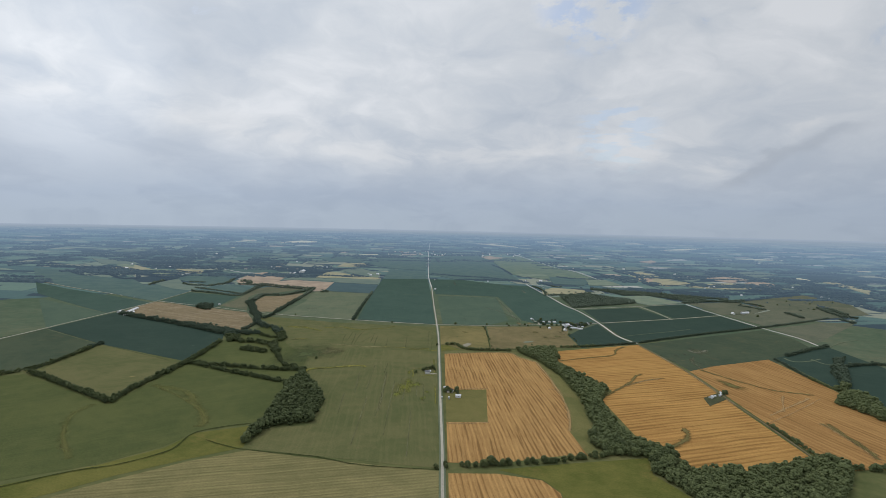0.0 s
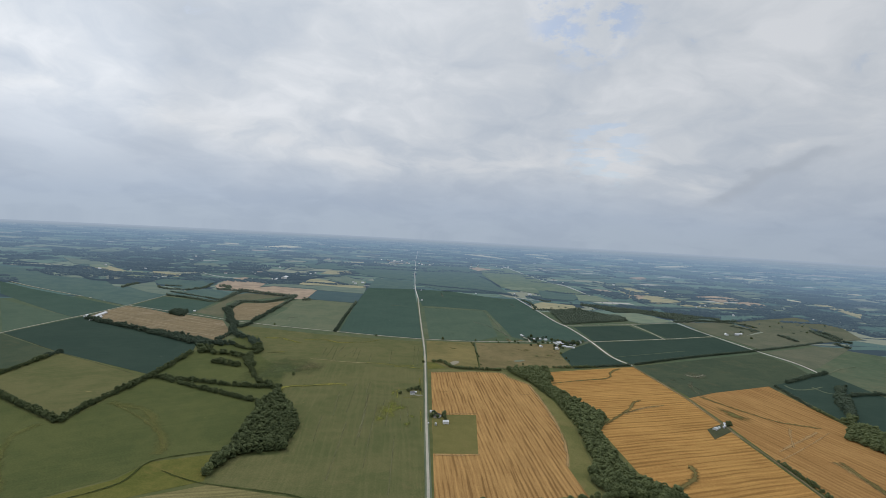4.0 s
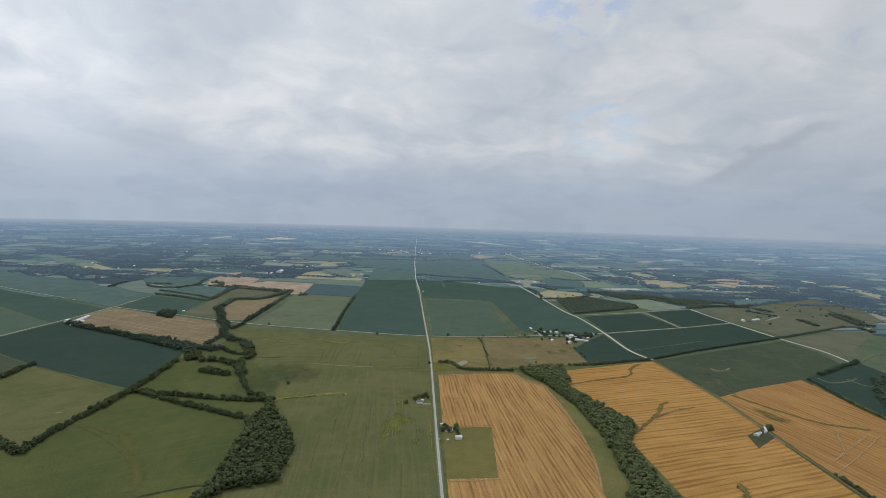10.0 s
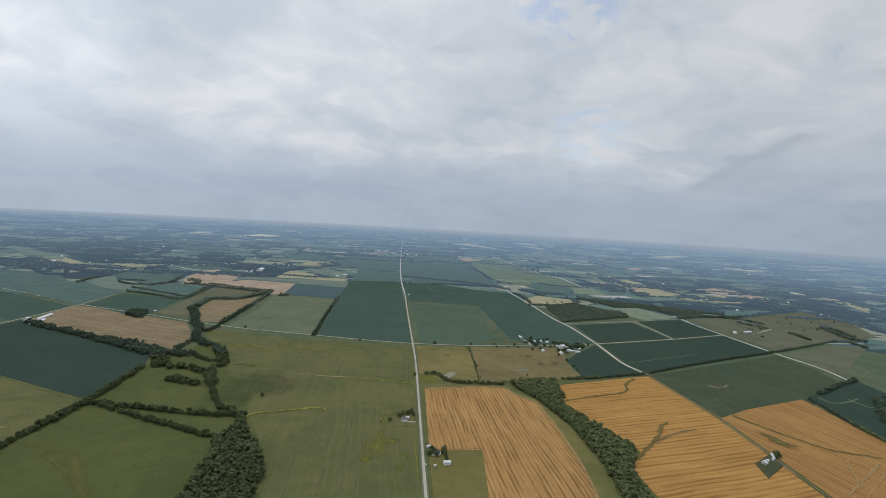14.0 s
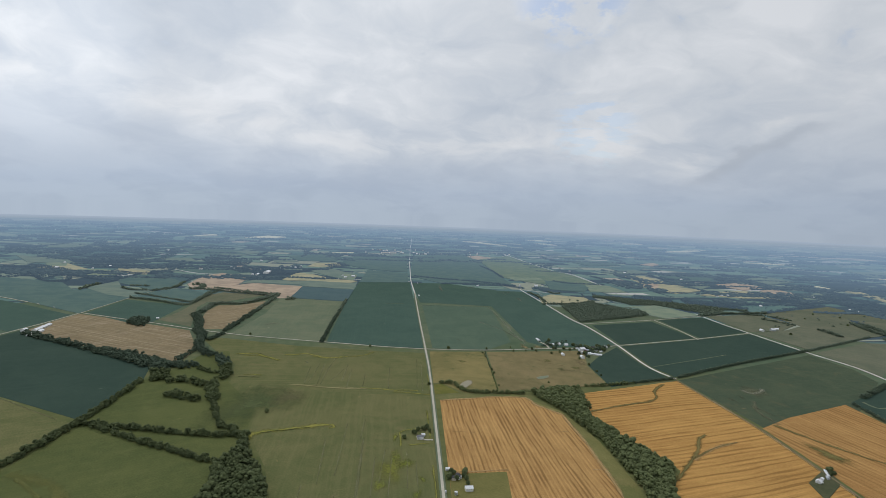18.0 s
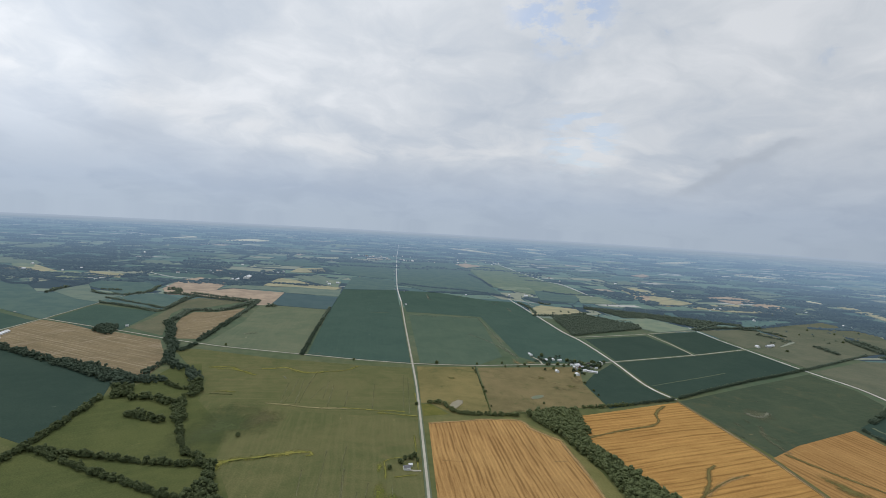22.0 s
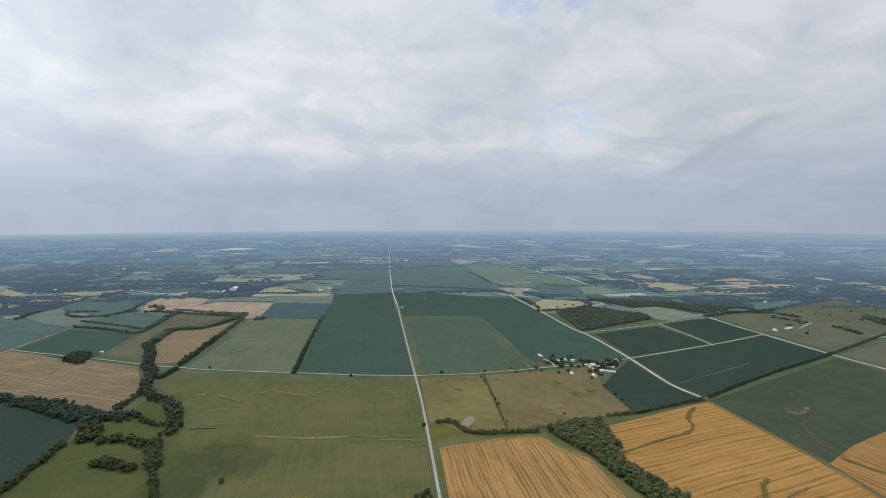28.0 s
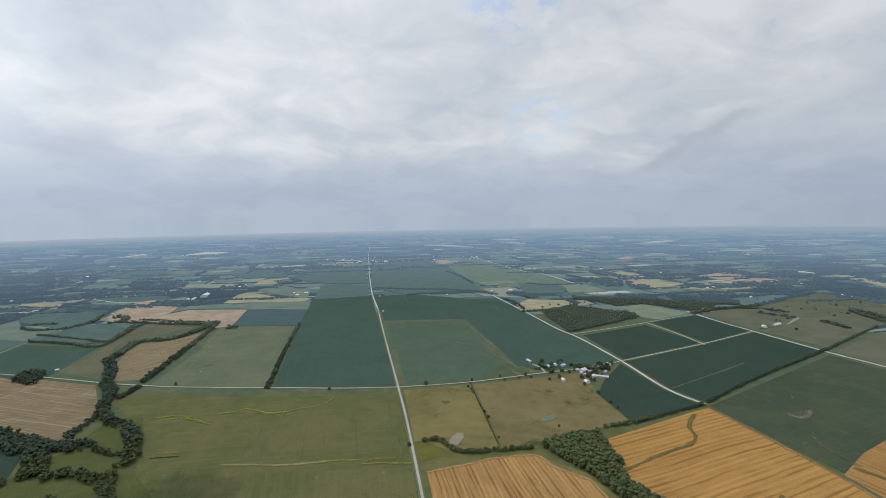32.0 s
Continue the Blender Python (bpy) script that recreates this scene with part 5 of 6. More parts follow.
swale("bare_pale", 9, [(696, 3352), (704, 3321)])
hedge(14, 10, [(-1411, 3081), (-1420, 3246), (-1408, 3450), (-1412, 3744)])
hedge(18, 10, [(-2250, 3687), (-1976, 3430), (-1883, 3515), (-1691, 3317), (-1617, 3352), (-1672, 3487)])
hedge(22, 10, [(-1956, 3519), (-1787, 3495), (-1733, 3577), (-1567, 3481), (-1388, 3377)])
hedge(16, 10, [(-1264, 3175), (-1187, 3107), (-1102, 3113)])
hedge(16, 10, [(-1257, 3253), (-1162, 3239)])
hedge(14, 10, [(-1091, 3098), (-1034, 3223), (-1060, 3437), (-1064, 3741)])
hedge(12, 9, [(-1101, 2892), (-956, 2824), (-815, 2744), (-809, 2951), (-801, 3133)])
hedge(20, 10, [(-957, 3199), (-887, 3194), (-732, 3129), (-526, 3054)])
hedge(30, 11, [(-987, 3326), (-932, 3334), (-905, 3207)])
hedge(20, 10, [(-1582, 3824), (-1475, 3764), (-1375, 3775), (-1327, 4014)])
hedge(14, 10, [(-439, 2948), (-408, 2963)])
hedge(24, 10, [(-746, 4134), (-600, 3945), (-496, 4250), (-348, 4365)])
hedge(22, 10, [(-427, 3737), (-341, 3732)])
hedge(24, 10, [(-422, 5172), (-218, 5066)])
hedge(26, 10, [(-269, 6064), (-146, 5952), (-29, 5920)])
wood(9, [(-1064, 4205), (-908, 4343), (-708, 4334), (-611, 4009), (-682, 3819), (-870, 3887)])
wood(9, [(-441, 4655), (-298, 4829), (-229, 4592), (-375, 4430)])
wood(9, [(-2652, 5131), (-2705, 5801), (-2492, 6315), (-1670, 4400), (-1694, 4063), (-1903, 4137), (-2282, 4509)])
wood(9, [(-3104, 7808), (-2653, 7585), (-1684, 5047), (-1551, 4312), (-1602, 4258)])
wood(9, [(-2290, 3998), (-2159, 4050), (-1890, 3863), (-1665, 3673), (-1587, 3465), (-1898, 3610), (-2198, 3805)])
wood(9, [(-3259, 5442), (-3030, 5438), (-2692, 5164), (-2529, 4671), (-2856, 4821)])
wood(9, [(-1443, 4782), (-1219, 4908), (-1007, 4767), (-959, 4391), (-1189, 4371)])
wood(9, [(-1631, 6879), (-1050, 7333), (-730, 7019), (-990, 6181), (-1405, 6214)])
hedge(24, 10, [(231, 4058), (409, 3944), (629, 3862), (857, 3687)])
hedge(22, 10, [(382, 3702), (608, 3742), (786, 3703), (884, 3580)])
hedge(20, 10, [(870, 5005), (895, 4628), (873, 4116)])
hedge(22, 10, [(955, 3636), (1001, 3433), (1046, 3410)])
hedge(26, 10, [(1290, 4718), (1505, 4691), (1578, 4620)])
hedge(24, 10, [(1213, 4026), (1318, 3911), (1546, 3913)])
hedge(22, 10, [(1671, 4458), (1698, 4214), (1686, 3899)])
hedge(18, 10, [(820, 3012), (992, 3026), (1143, 3130)])
wood(9, [(1257, 3436), (1501, 3433), (1799, 3315), (2082, 3153), (1881, 2926), (1598, 2843), (1476, 3051), (1290, 3051), (1139, 3146)])
wood(10, [(899, 2977), (1191, 3131), (1290, 3051), (1311, 2965), (1258, 2755), (843, 2552)])
hedge(26, 10, [(2036, 4693), (2280, 4715), (2197, 4160), (2141, 4025)])
hedge(22, 10, [(2262, 4401), (2530, 4435)])
hedge(22, 10, [(1764, 3579), (1970, 3596)])
hedge(24, 10, [(2308, 3728), (2468, 3615), (2756, 3636)])
hedge(26, 10, [(2169, 3371), (2364, 3329), (2505, 3270), (2830, 3373)])
wood(9, [(2772, 3580), (3147, 3710), (3118, 3501), (3092, 3315), (3003, 3130), (2706, 2857), (2711, 3020), (2764, 3388)])
wood(9, [(2377, 3443), (2848, 3668), (2632, 3417), (2339, 3320)])
wood(9, [(3252, 4255), (3391, 4075), (3226, 3654), (3103, 3759), (3033, 3938)])
hedge(24, 10, [(2241, 2681), (2178, 2526), (2142, 2422), (2184, 2376)])
hedge(22, 10, [(1919, 2508), (1892, 2360)])
hedge(20, 10, [(2070, 2353), (2045, 2248)])
wood(12, [(1017, 1180), (1122, 1274), (1157, 1248), (1124, 1159), (1029, 1062), (1032, 1115)])
wood(10, [(1316, 1525), (1338, 1501), (1164, 1293), (1119, 1274), (1199, 1382)])
wood(9, [(1379, 1601), (1446, 1624), (1197, 1384), (1234, 1444)])
wood(11, [(445, 1698), (514, 1706), (496, 1637), (485, 1589), (487, 1548), (440, 1571), (434, 1625)], near=True)
hedge(9, 9, [(-399, 1688), (-365, 1615), (-332, 1526), (-307, 1470)])
hedge(14, 10, [(-304, 1465), (-268, 1435), (-246, 1405), (-238, 1350), (-242, 1308)])
# single trees
lone_tree(7, [(319, 2034)])
lone_tree(7, [(321, 2010)])
lone_tree(6, [(319, 1988)])
lone_tree(6, [(312, 1898)])
lone_tree(6, [(311, 1857)])
lone_tree(6, [(310, 1825)])
lone_tree(6, [(300, 1718)])
lone_tree(7, [(503, 2068)])
lone_tree(6, [(470, 2075)])
lone_tree(7, [(546, 2042)])
lone_tree(8, [(624, 2089)])
lone_tree(7, [(644, 2102)])
lone_tree(6, [(438, 1741)])
lone_tree(6, [(427, 2064)])
lone_tree(7, [(619, 1916)])
lone_tree(6, [(616, 1850)])
lone_tree(6, [(612, 1812)])
lone_tree(9, [(-233, 1536)])
lone_tree(9, [(-429, 2227)])
lone_tree(9, [(-31, 2092)])
lone_tree(9, [(86, 1444)])
lone_tree(9, [(94, 1451)])
lone_tree(9, [(75, 1441)])
lone_tree(9, [(97, 1432)])
lone_tree(9, [(66, 1426)])
lone_tree(9, [(46, 1404)])
lone_tree(9, [(342, 2082)])
lone_tree(9, [(426, 2103)])
lone_tree(9, [(217, 2079)])
lone_tree(9, [(117, 1265)])
lone_tree(9, [(123, 1245)])
lone_tree(9, [(140, 1269)])
lone_tree(9, [(139, 1244)])
lone_tree(9, [(138, 1261)])
lone_tree(9, [(112, 1251)])
lone_tree(9, [(122, 1722)])
lone_tree(9, [(66, 866)])
lone_tree(9, [(82, 875)])
lone_tree(9, [(83, 866)])
lone_tree(9, [(2245, 2910)])
lone_tree(9, [(2080, 2774)])
lone_tree(9, [(2317, 2821)])
lone_tree(9, [(2170, 2625)])
lone_tree(9, [(1939, 2722)])
lone_tree(9, [(2381, 2979)])
lone_tree(9, [(1689, 2400)])
lone_tree(9, [(2514, 2880)])
lone_tree(9, [(1945, 2793)])
lone_tree(9, [(2443, 3384)])
lone_tree(9, [(2683, 3476)])
lone_tree(10, [(681, 2141)])
lone_tree(10, [(693, 2133)])
lone_tree(10, [(691, 2090)])
lone_tree(10, [(698, 2077)])
lone_tree(10, [(655, 2038)])
lone_tree(10, [(636, 2041)])
lone_tree(10, [(739, 2113)])
lone_tree(10, [(739, 2094)])
lone_tree(10, [(739, 2144)])
lone_tree(10, [(746, 2137)])
lone_tree(10, [(786, 2150)])
lone_tree(10, [(669, 2143)])
lone_tree(10, [(659, 2151)])
lone_tree(10, [(571, 2098)])
lone_tree(10, [(609, 2103)])
lone_tree(10, [(577, 2051)])
lone_tree(10, [(496, 2092)])
lone_tree(10, [(573, 2184)])
lone_tree(10, [(591, 2208)])
lone_tree(10, [(656, 2005)])
lone_tree(10, [(615, 1980)])
lone_tree(10, [(695, 2114)])
lone_tree(10, [(741, 2082)])
lone_tree(6, [(798, 1256)])
lone_tree(6, [(793, 1245)])
lone_tree(6, [(806, 1263)])
lone_tree(6, [(785, 1242)])
lone_tree(6, [(799, 1248)])
lone_tree(6, [(798, 1261)])
lone_tree(7, [(119, 1263)])
lone_tree(7, [(123, 1267)])
lone_tree(7, [(136, 1254)])
lone_tree(7, [(142, 1272)])
lone_tree(7, [(114, 1256)])
lone_tree(7, [(139, 1229)])


def grow():
    """Trees nearest the flight stand singly; the rest of the hedges and woods is joined, stretch by stretch."""
    order = sorted(SPOTS, key=lambda s: (s[4] >= 0, abs(s[0] - 60) * 0.7 + abs(s[1] - 900)))
    single, rest = order[:300], order[300:]
    for x, y, h, _, u in single:
        trunk, crown = TREES[int(abs(u) * 997 + x) % len(TREES)]
        px, py, pz, s = lie(x, y)
        ob = new("tree")
        k = h / 10.0 * s
        ob.matrix_basis = Matrix.LocRotScale((px, py, pz), Euler((0, 0, abs(u) * 40 + x)), (k, k, k * (0.9 + 0.25 * ((x * 13.7) % 1))))
        tagged(ob, "leafy green tree standing alone in the field" if u < 0 else "leafy dark green broadleaf tree in a creek wood", "tree", "lone trees" if u < 0 else "creek trees")
        mesh_of("trunk", trunk, None, ob)
        mesh_of("crown", crown, None, ob)
    rng = random.Random(5)
    heaps = {}
    for x, y, h, _, u in rest:
        r = (Vector((x, y)) - MID).length
        px, py, pz, s = lie(x, y)
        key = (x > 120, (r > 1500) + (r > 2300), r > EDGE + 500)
        c = heaps.setdefault(key, Clumps())
        w = h * rng.uniform(0.8, 1.05)
        count = 30 if r < 1300 else 12 if r < 2200 else 6
        grow_by = 1.5 if r < 1300 else 1.8 if r < 2200 else 2.1 if r < 3200 else 1.5
        for cx, cy, cz, cr in crown_points(rng, h, w, count):
            c.add(lump(rng, px + cx * s, py + cy * s, pz + cz * s, cr * s * grow_by))
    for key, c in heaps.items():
        # leaf colour goes by distance, with more haze in it farther out
        me = c.mesh("hedgerow_trees", BACK_WOODS if key[2] else (LEAVES, FAR_LEAVES, HAZED_LEAVES)[key[1]])
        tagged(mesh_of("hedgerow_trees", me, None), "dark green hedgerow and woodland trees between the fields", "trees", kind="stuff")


grow()


def far_woods():
    """Shelter belts and woodlots of the far country."""
    rng = random.Random(11)
    c = Clumps()
    for _ in range(800):
        a = rng.uniform(-1.15, 1.15)
        r = EDGE + 700 + 11500 * rng.random() ** 1.3
        x, y = MID.x + r * math.sin(a), MID.y + r * math.cos(a)
        if r < 4600 and -500 < x < 1700:
            continue
        long = rng.uniform(150, 700)
        east = rng.random() < 0.7
        wide = rng.choice((10, 14, 18, 26, 120))
        step = 15 * (1 + r / 4500)
        for k in range(int(long / step)):
            for _ in range(1 if wide < 40 else 3):
                qx = x + (k * step if east else rng.uniform(-wide, wide) / 2)
                qy = y + (rng.uniform(-wide, wide) / 2 if east else k * step)
                px, py, pz, s = lie(qx, qy)
                c.add(lump(rng, px, py, pz + 3 * s, step * 0.6 * s, 0.5))
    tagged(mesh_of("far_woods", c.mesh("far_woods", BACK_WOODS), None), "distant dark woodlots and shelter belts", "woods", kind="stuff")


far_woods()


# ---- buildings ----
def box(bm, x0, x1, y0, y1, z0, z1):
    m = Matrix.Translation(((x0 + x1) / 2, (y0 + y1) / 2, (z0 + z1) / 2)) @ Matrix.Diagonal((x1 - x0, y1 - y0, z1 - z0, 1))
    bmesh.ops.create_cube(bm, size=1, matrix=m)
    return bm


def gable_walls(w, d, h, rise):
    """Four walls with pointed gables; the ridge runs along x."""
    bm = bmesh.new()
    rim = [(-w / 2, -d / 2), (w / 2, -d / 2), (w / 2, d / 2), (-w / 2, d / 2)]
    low = [bm.verts.new((x, y, -0.3)) for x, y in rim]
    top = [bm.verts.new((x, y, h)) for x, y in rim]
    ridge = [bm.verts.new((-w / 2, 0, h + rise)), bm.verts.new((w / 2, 0, h + rise))]
    bm.faces.new((low[0], low[1], top[1], top[0]))
    bm.faces.new((low[2], low[3], top[3], top[2]))
    bm.faces.new((low[1], low[2], top[2], ridge[1], top[1]))
    bm.faces.new((low[3], low[0], top[0], ridge[0], top[3]))
    bm.faces.new(low[::-1])
    bmesh.ops.recalc_face_normals(bm, faces=bm.faces[:])
    return bm


def gable_roof(w, d, h, rise, eave=0.5, thick=0.22):
    bm = bmesh.new()
    k = rise / (d / 2)
    ring = []
    for x in (-w / 2 - eave, w / 2 + eave):
        ring.append([bm.verts.new(p) for p in ((x, -d / 2 - eave, h - k * eave + 0.06), (x, 0, h + rise + 0.06), (x, d / 2 + eave, h - k * eave + 0.06),
                                               (x, d / 2 + eave, h - k * eave + thick + 0.06), (x, 0, h + rise + thick + 0.06), (x, -d / 2 - eave, h - k * eave + thick + 0.06))])
    for i in range(6):
        j = (i + 1) % 6
        bm.faces.new((ring[0][i], ring[0][j], ring[1][j], ring[1][i]))
    bm.faces.new(ring[0][::-1])
    bm.faces.new(ring[1])
    bmesh.ops.recalc_face_normals(bm, faces=bm.faces[:])
    return bm


def stand(name, x, y, turn, label, category, group=""):
    px, py, pz, s = lie(x, y)
    ob = new(name)
    up = 9.0 * (1 - s) + 0.5 * s
    ob.matrix_basis = Matrix.LocRotScale((px, py, pz + up), Euler((0, 0, radians(turn))), (s, s, s))
    return tagged(ob, label, category, group)


def window(x, y, z, wide, tall, parent, along="x"):
    t = 0.06
    bm = bmesh.new()
    if along == "x":
        for x0, x1, z0, z1 in ((-wide / 2, wide / 2, tall / 2 - 0.12, tall / 2), (-wide / 2, wide / 2, -tall / 2, -tall / 2 + 0.12), (-wide / 2, -wide / 2 + 0.12, -tall / 2 + 0.12, tall / 2 - 0.12), (wide / 2 - 0.12, wide / 2, -tall / 2 + 0.12, tall / 2 - 0.12)):
            box(bm, x + x0, x + x1, y - t, y + t, z + z0, z + z1)
    else:
        for y0, y1, z0, z1 in ((-wide / 2, wide / 2, tall / 2 - 0.12, tall / 2), (-wide / 2, wide / 2, -tall / 2, -tall / 2 + 0.12), (-wide / 2, -wide / 2 + 0.12, -tall / 2 + 0.12, tall / 2 - 0.12), (wide / 2 - 0.12, wide / 2, -tall / 2 + 0.12, tall / 2 - 0.12)):
            box(bm, x - t, x + t, y + y0, y + y1, z + z0, z + z1)
    frame_part = part("window", bm, WHITE, parent)
    bm = bmesh.new()
    if along == "x":
        box(bm, x - wide / 2 + 0.1, x + wide / 2 - 0.1, y - 0.03, y + 0.03, z - tall / 2 + 0.1, z + tall / 2 - 0.1)
    else:
        box(bm, x - 0.03, x + 0.03, y - wide / 2 + 0.1, y + wide / 2 - 0.1, z - tall / 2 + 0.1, z + tall / 2 - 0.1)
    part("pane", bm, GLASS, frame_part, "dark glass pane")


def farmhouse(x, y, w, d, h, turn, wall, roof, label):
    house = stand("farmhouse", x, y, turn, label, "house", "farm buildings")
    rise = d * 0.34
    part("wall", gable_walls(w, d, h, rise), wall, house)
    covering = part("roof", gable_roof(w, d, h, rise), roof, house, "shingled gable roof")
    bm = box(bmesh.new(), w * 0.2 - 0.4, w * 0.2 + 0.4, -0.4, 0.4, h + rise * 0.5, h + rise + 1.1)
    part("chimney", bm, RED, covering, "red brick chimney")
    for side in (-1, 1):
        for k in (-0.32, -0.1, 0.3):
            window(w * k, side * d / 2, h * 0.55, 1.1, 1.5, house)
        window(side * w / 2, -d * 0.2, h * 0.55, 1.0, 1.4, house, "y")
        window(side * w / 2, d * 0.2, h * 0.55, 1.0, 1.4, house, "y")
    bm = box(bmesh.new(), w * 0.1 - 0.5, w * 0.1 + 0.5, -d / 2 - 0.06, -d / 2 + 0.06, 0.1, 2.15)
    part("door", bm, RED, house, "dark red front door")
    bm = box(bmesh.new(), -w * 0.12, w * 0.32, -d / 2 - 2.2, -d / 2 - 0.1, 2.6, 2.78)
    for px in (-w * 0.1, w * 0.3):
        box(bm, px - 0.08, px + 0.08, -d / 2 - 2.1, -d / 2 - 1.94, 0.0, 2.6)
    box(bm, -w * 0.12, w * 0.32, -d / 2 - 2.2, -d / 2 - 0.1, -0.1, 0.25)
    part("porch", bm, wall, house, "open front porch")
    return house


def barn(x, y, w, d, h, turn, wall, roof, label, name="barn"):
    ob = stand(name, x, y, turn, label, "barn", "farm buildings")
    rise = d * 0.26
    part("wall", gable_walls(w, d, h, rise), wall, ob)
    part("roof", gable_roof(w, d, h, rise, 0.35, 0.15), roof, ob, "ribbed metal roof")
    bm = box(bmesh.new(), w / 2 - 0.05, w / 2 + 0.12, -d * 0.24, d * 0.24, 0.0, h * 0.85)
    part("sliding_door", bm, STEEL, ob, "grey sliding door")
    for k in (-0.28, 0.0, 0.28):
        window(w * k, -d / 2, h * 0.6, 1.2, 0.9, ob)
    return ob


def shed(x, y, w, d, h, turn, wall, roof, label):
    ob = stand("shed", x, y, turn, label, "shed", "farm buildings")
    rise = d * 0.22
    part("wall", gable_walls(w, d, h, rise), wall, ob)
    part("roof", gable_roof(w, d, h, rise, 0.3, 0.15), roof, ob)
    bm = box(bmesh.new(), -w * 0.28, w * 0.28, -d / 2 - 0.08, -d / 2 + 0.05, 0.0, h * 0.75)
    part("door", bm, STEEL, ob, "wide grey door")
    return ob


def long_barn(x, y, w, d, h, turn, label):
    ob = stand("livestock_barn", x, y, turn, label, "barn", "long barns")
    rise = d * 0.2
    part("wall", gable_walls(w, d, h, rise), WHITE, ob)
    part("roof", gable_roof(w, d, h, rise, 0.6, 0.2), TIN, ob, "white metal roof")
    bm = box(bmesh.new(), -w / 2 + 1, w / 2 - 1, -0.5, 0.5, h + rise + 0.2, h + rise + 0.75)
    part("ridge_vent", bm, STEEL, ob, "grey ridge vent")
    for side in (-1, 1):
        bm = box(bmesh.new(), -w * 0.46, w * 0.46, side * (d / 2 + 0.02) - 0.05, side * (d / 2 + 0.02) + 0.05, h * 0.35, h * 0.8)
        part("curtain", bm, CONCRETE, ob, "grey side curtain")
    bm = box(bmesh.new(), w / 2 - 0.05, w / 2 + 0.1, -d * 0.2, d * 0.2, 0.0, h * 0.85)
    part("end_door", bm, STEEL, ob)
    return ob


def grain_bin(x, y, wide, tall):
    ob = stand("grain_bin", x, y, 0, "round galvanised steel grain bin with a cone roof", "grain bin", "grain bins")
    bm = bmesh.new()
    bmesh.ops.create_cone(bm, cap_ends=True, segments=20, radius1=wide / 2, radius2=wide / 2, depth=tall + 0.2, matrix=Matrix.Translation((0, 0, tall / 2 - 0.1)))
    part("body", bm, STEEL, ob)
    bm = bmesh.new()
    bmesh.ops.create_cone(bm, cap_ends=True, segments=20, radius1=wide / 2 + 0.15, radius2=0.4, depth=wide * 0.28, matrix=Matrix.Translation((0, 0, tall + wide * 0.14)))
    roof = part("roof", bm, TIN, ob, "pale cone roof")
    bm = bmesh.new()
    bmesh.ops.create_cone(bm, cap_ends=True, segments=12, radius1=0.45, radius2=0.35, depth=0.4, matrix=Matrix.Translation((0, 0, tall + wide * 0.28 + 0.2)))
    part("lid", bm, STEEL, roof)
    return ob


def far_farm(x, y, w, d, h):
    """A farmstead seen from afar: walls, roof and door."""
    rng = random.Random(x * 3 + y)
    k = rng.uniform(0.8, 1.5)
    pick = rng.randrange(3)
    words = ("small white farm building with a pale roof", "white country house with a dark roof", "grey steel farm shed far off")
    mats = ((WHITE, TIN), (WHITE, GREY_ROOF), (STEEL, TIN))
    ob = stand("farm_building", x, y, rng.choice((0, 90, 4, 86)), words[pick], "farm building", "far farms")
    ob.scale = Vector(ob.scale) * k
    part("wall", gable_walls(w, d, h, d * 0.3), mats[pick][0], ob)
    part("roof", gable_roof(w, d, h, d * 0.3), mats[pick][1], ob)
    bm = box(bmesh.new(), -1.5, 1.5, -d / 2 - 0.1, -d / 2 + 0.05, 0.0, h * 0.7)
    part("door", bm, STEEL, ob)


def pond(pts, water, words):
    bank = list(pts)
    c = Vector((sum(p[0] for p in bank), sum(p[1] for p in bank))) / len(bank)
    wide = [tuple(c + (Vector(p) - c) * 1.18) for p in bank]
    tagged(mesh_object("pond_bank", draped(wide, 0.95, 0), CROPS["straw_yard"]), "bare pale earth bank of a farm pond", "bank", kind="structure")
    tagged(mesh_object("water", draped(bank, 1.0, 0), water), words, "pond", kind="structure")


# farms along the main road
farmhouse(76, 1404, 12, 8, 4.2, 5, WHITE, GREY_ROOF, "white wooden farmhouse with a grey shingle roof")
shed(83, 1417, 7, 6, 3.0, 5, WHITE, TIN, "small white garage behind the farmhouse")
farmhouse(126, 1252, 11, 8, 3.6, 80, WHITE, DARK_ROOF, "low white farmhouse with a dark roof among trees")
shed(119, 1248, 9, 7, 3.0, 80, BEIGE, DARK_ROOF, "low dark-roofed shed beside the farmhouse")
barn(138, 1214, 12, 9, 4.5, 3, WHITE, TIN, "white sheet-metal machine shed on the lawn")
shed(113, 1279, 7, 6, 3.2, 3, WHITE, TIN, "small white shed beside the gravel road")
grain_bin(116, 1201, 5, 4.5)
grain_bin(101, 1207, 3, 3.0)
# farm in the wheat
FARM_PAD = [(722, 1218), (798, 1267), (787, 1230), (779, 1213), (704, 1162)]
farmhouse(741, 1218, 9, 8, 3.6, 35, WHITE, TIN, "white farmhouse with a pale metal roof in the wheat")
long_barn(783, 1247, 24, 3.5, 2.4, 62, "long low white livestock shed in the wheat")
barn(770, 1231, 10, 4, 2.8, 62, STEEL, STEEL, "grey steel machine shed on the farm pad")
shed(755, 1227, 6, 5, 3.0, 30, WHITE, TIN, "small white shed on the farm pad")
# hamlet by the cross road
long_barn(558, 2227, 24.8, 8.5, 2.9, 95, "long white shed at the field edge")
farmhouse(586, 2157, 12.3, 8.5, 3.6, 20, WHITE, TIN, "white farmhouse beside the farm lane")
barn(616, 2165, 14.3, 8.5, 3.8, 80, WHITE, TIN, "white barn beside the farm lane")
barn(635, 2155, 11.5, 9.5, 4.2, 10, WHITE, TIN, "white barn beside the farm lane")
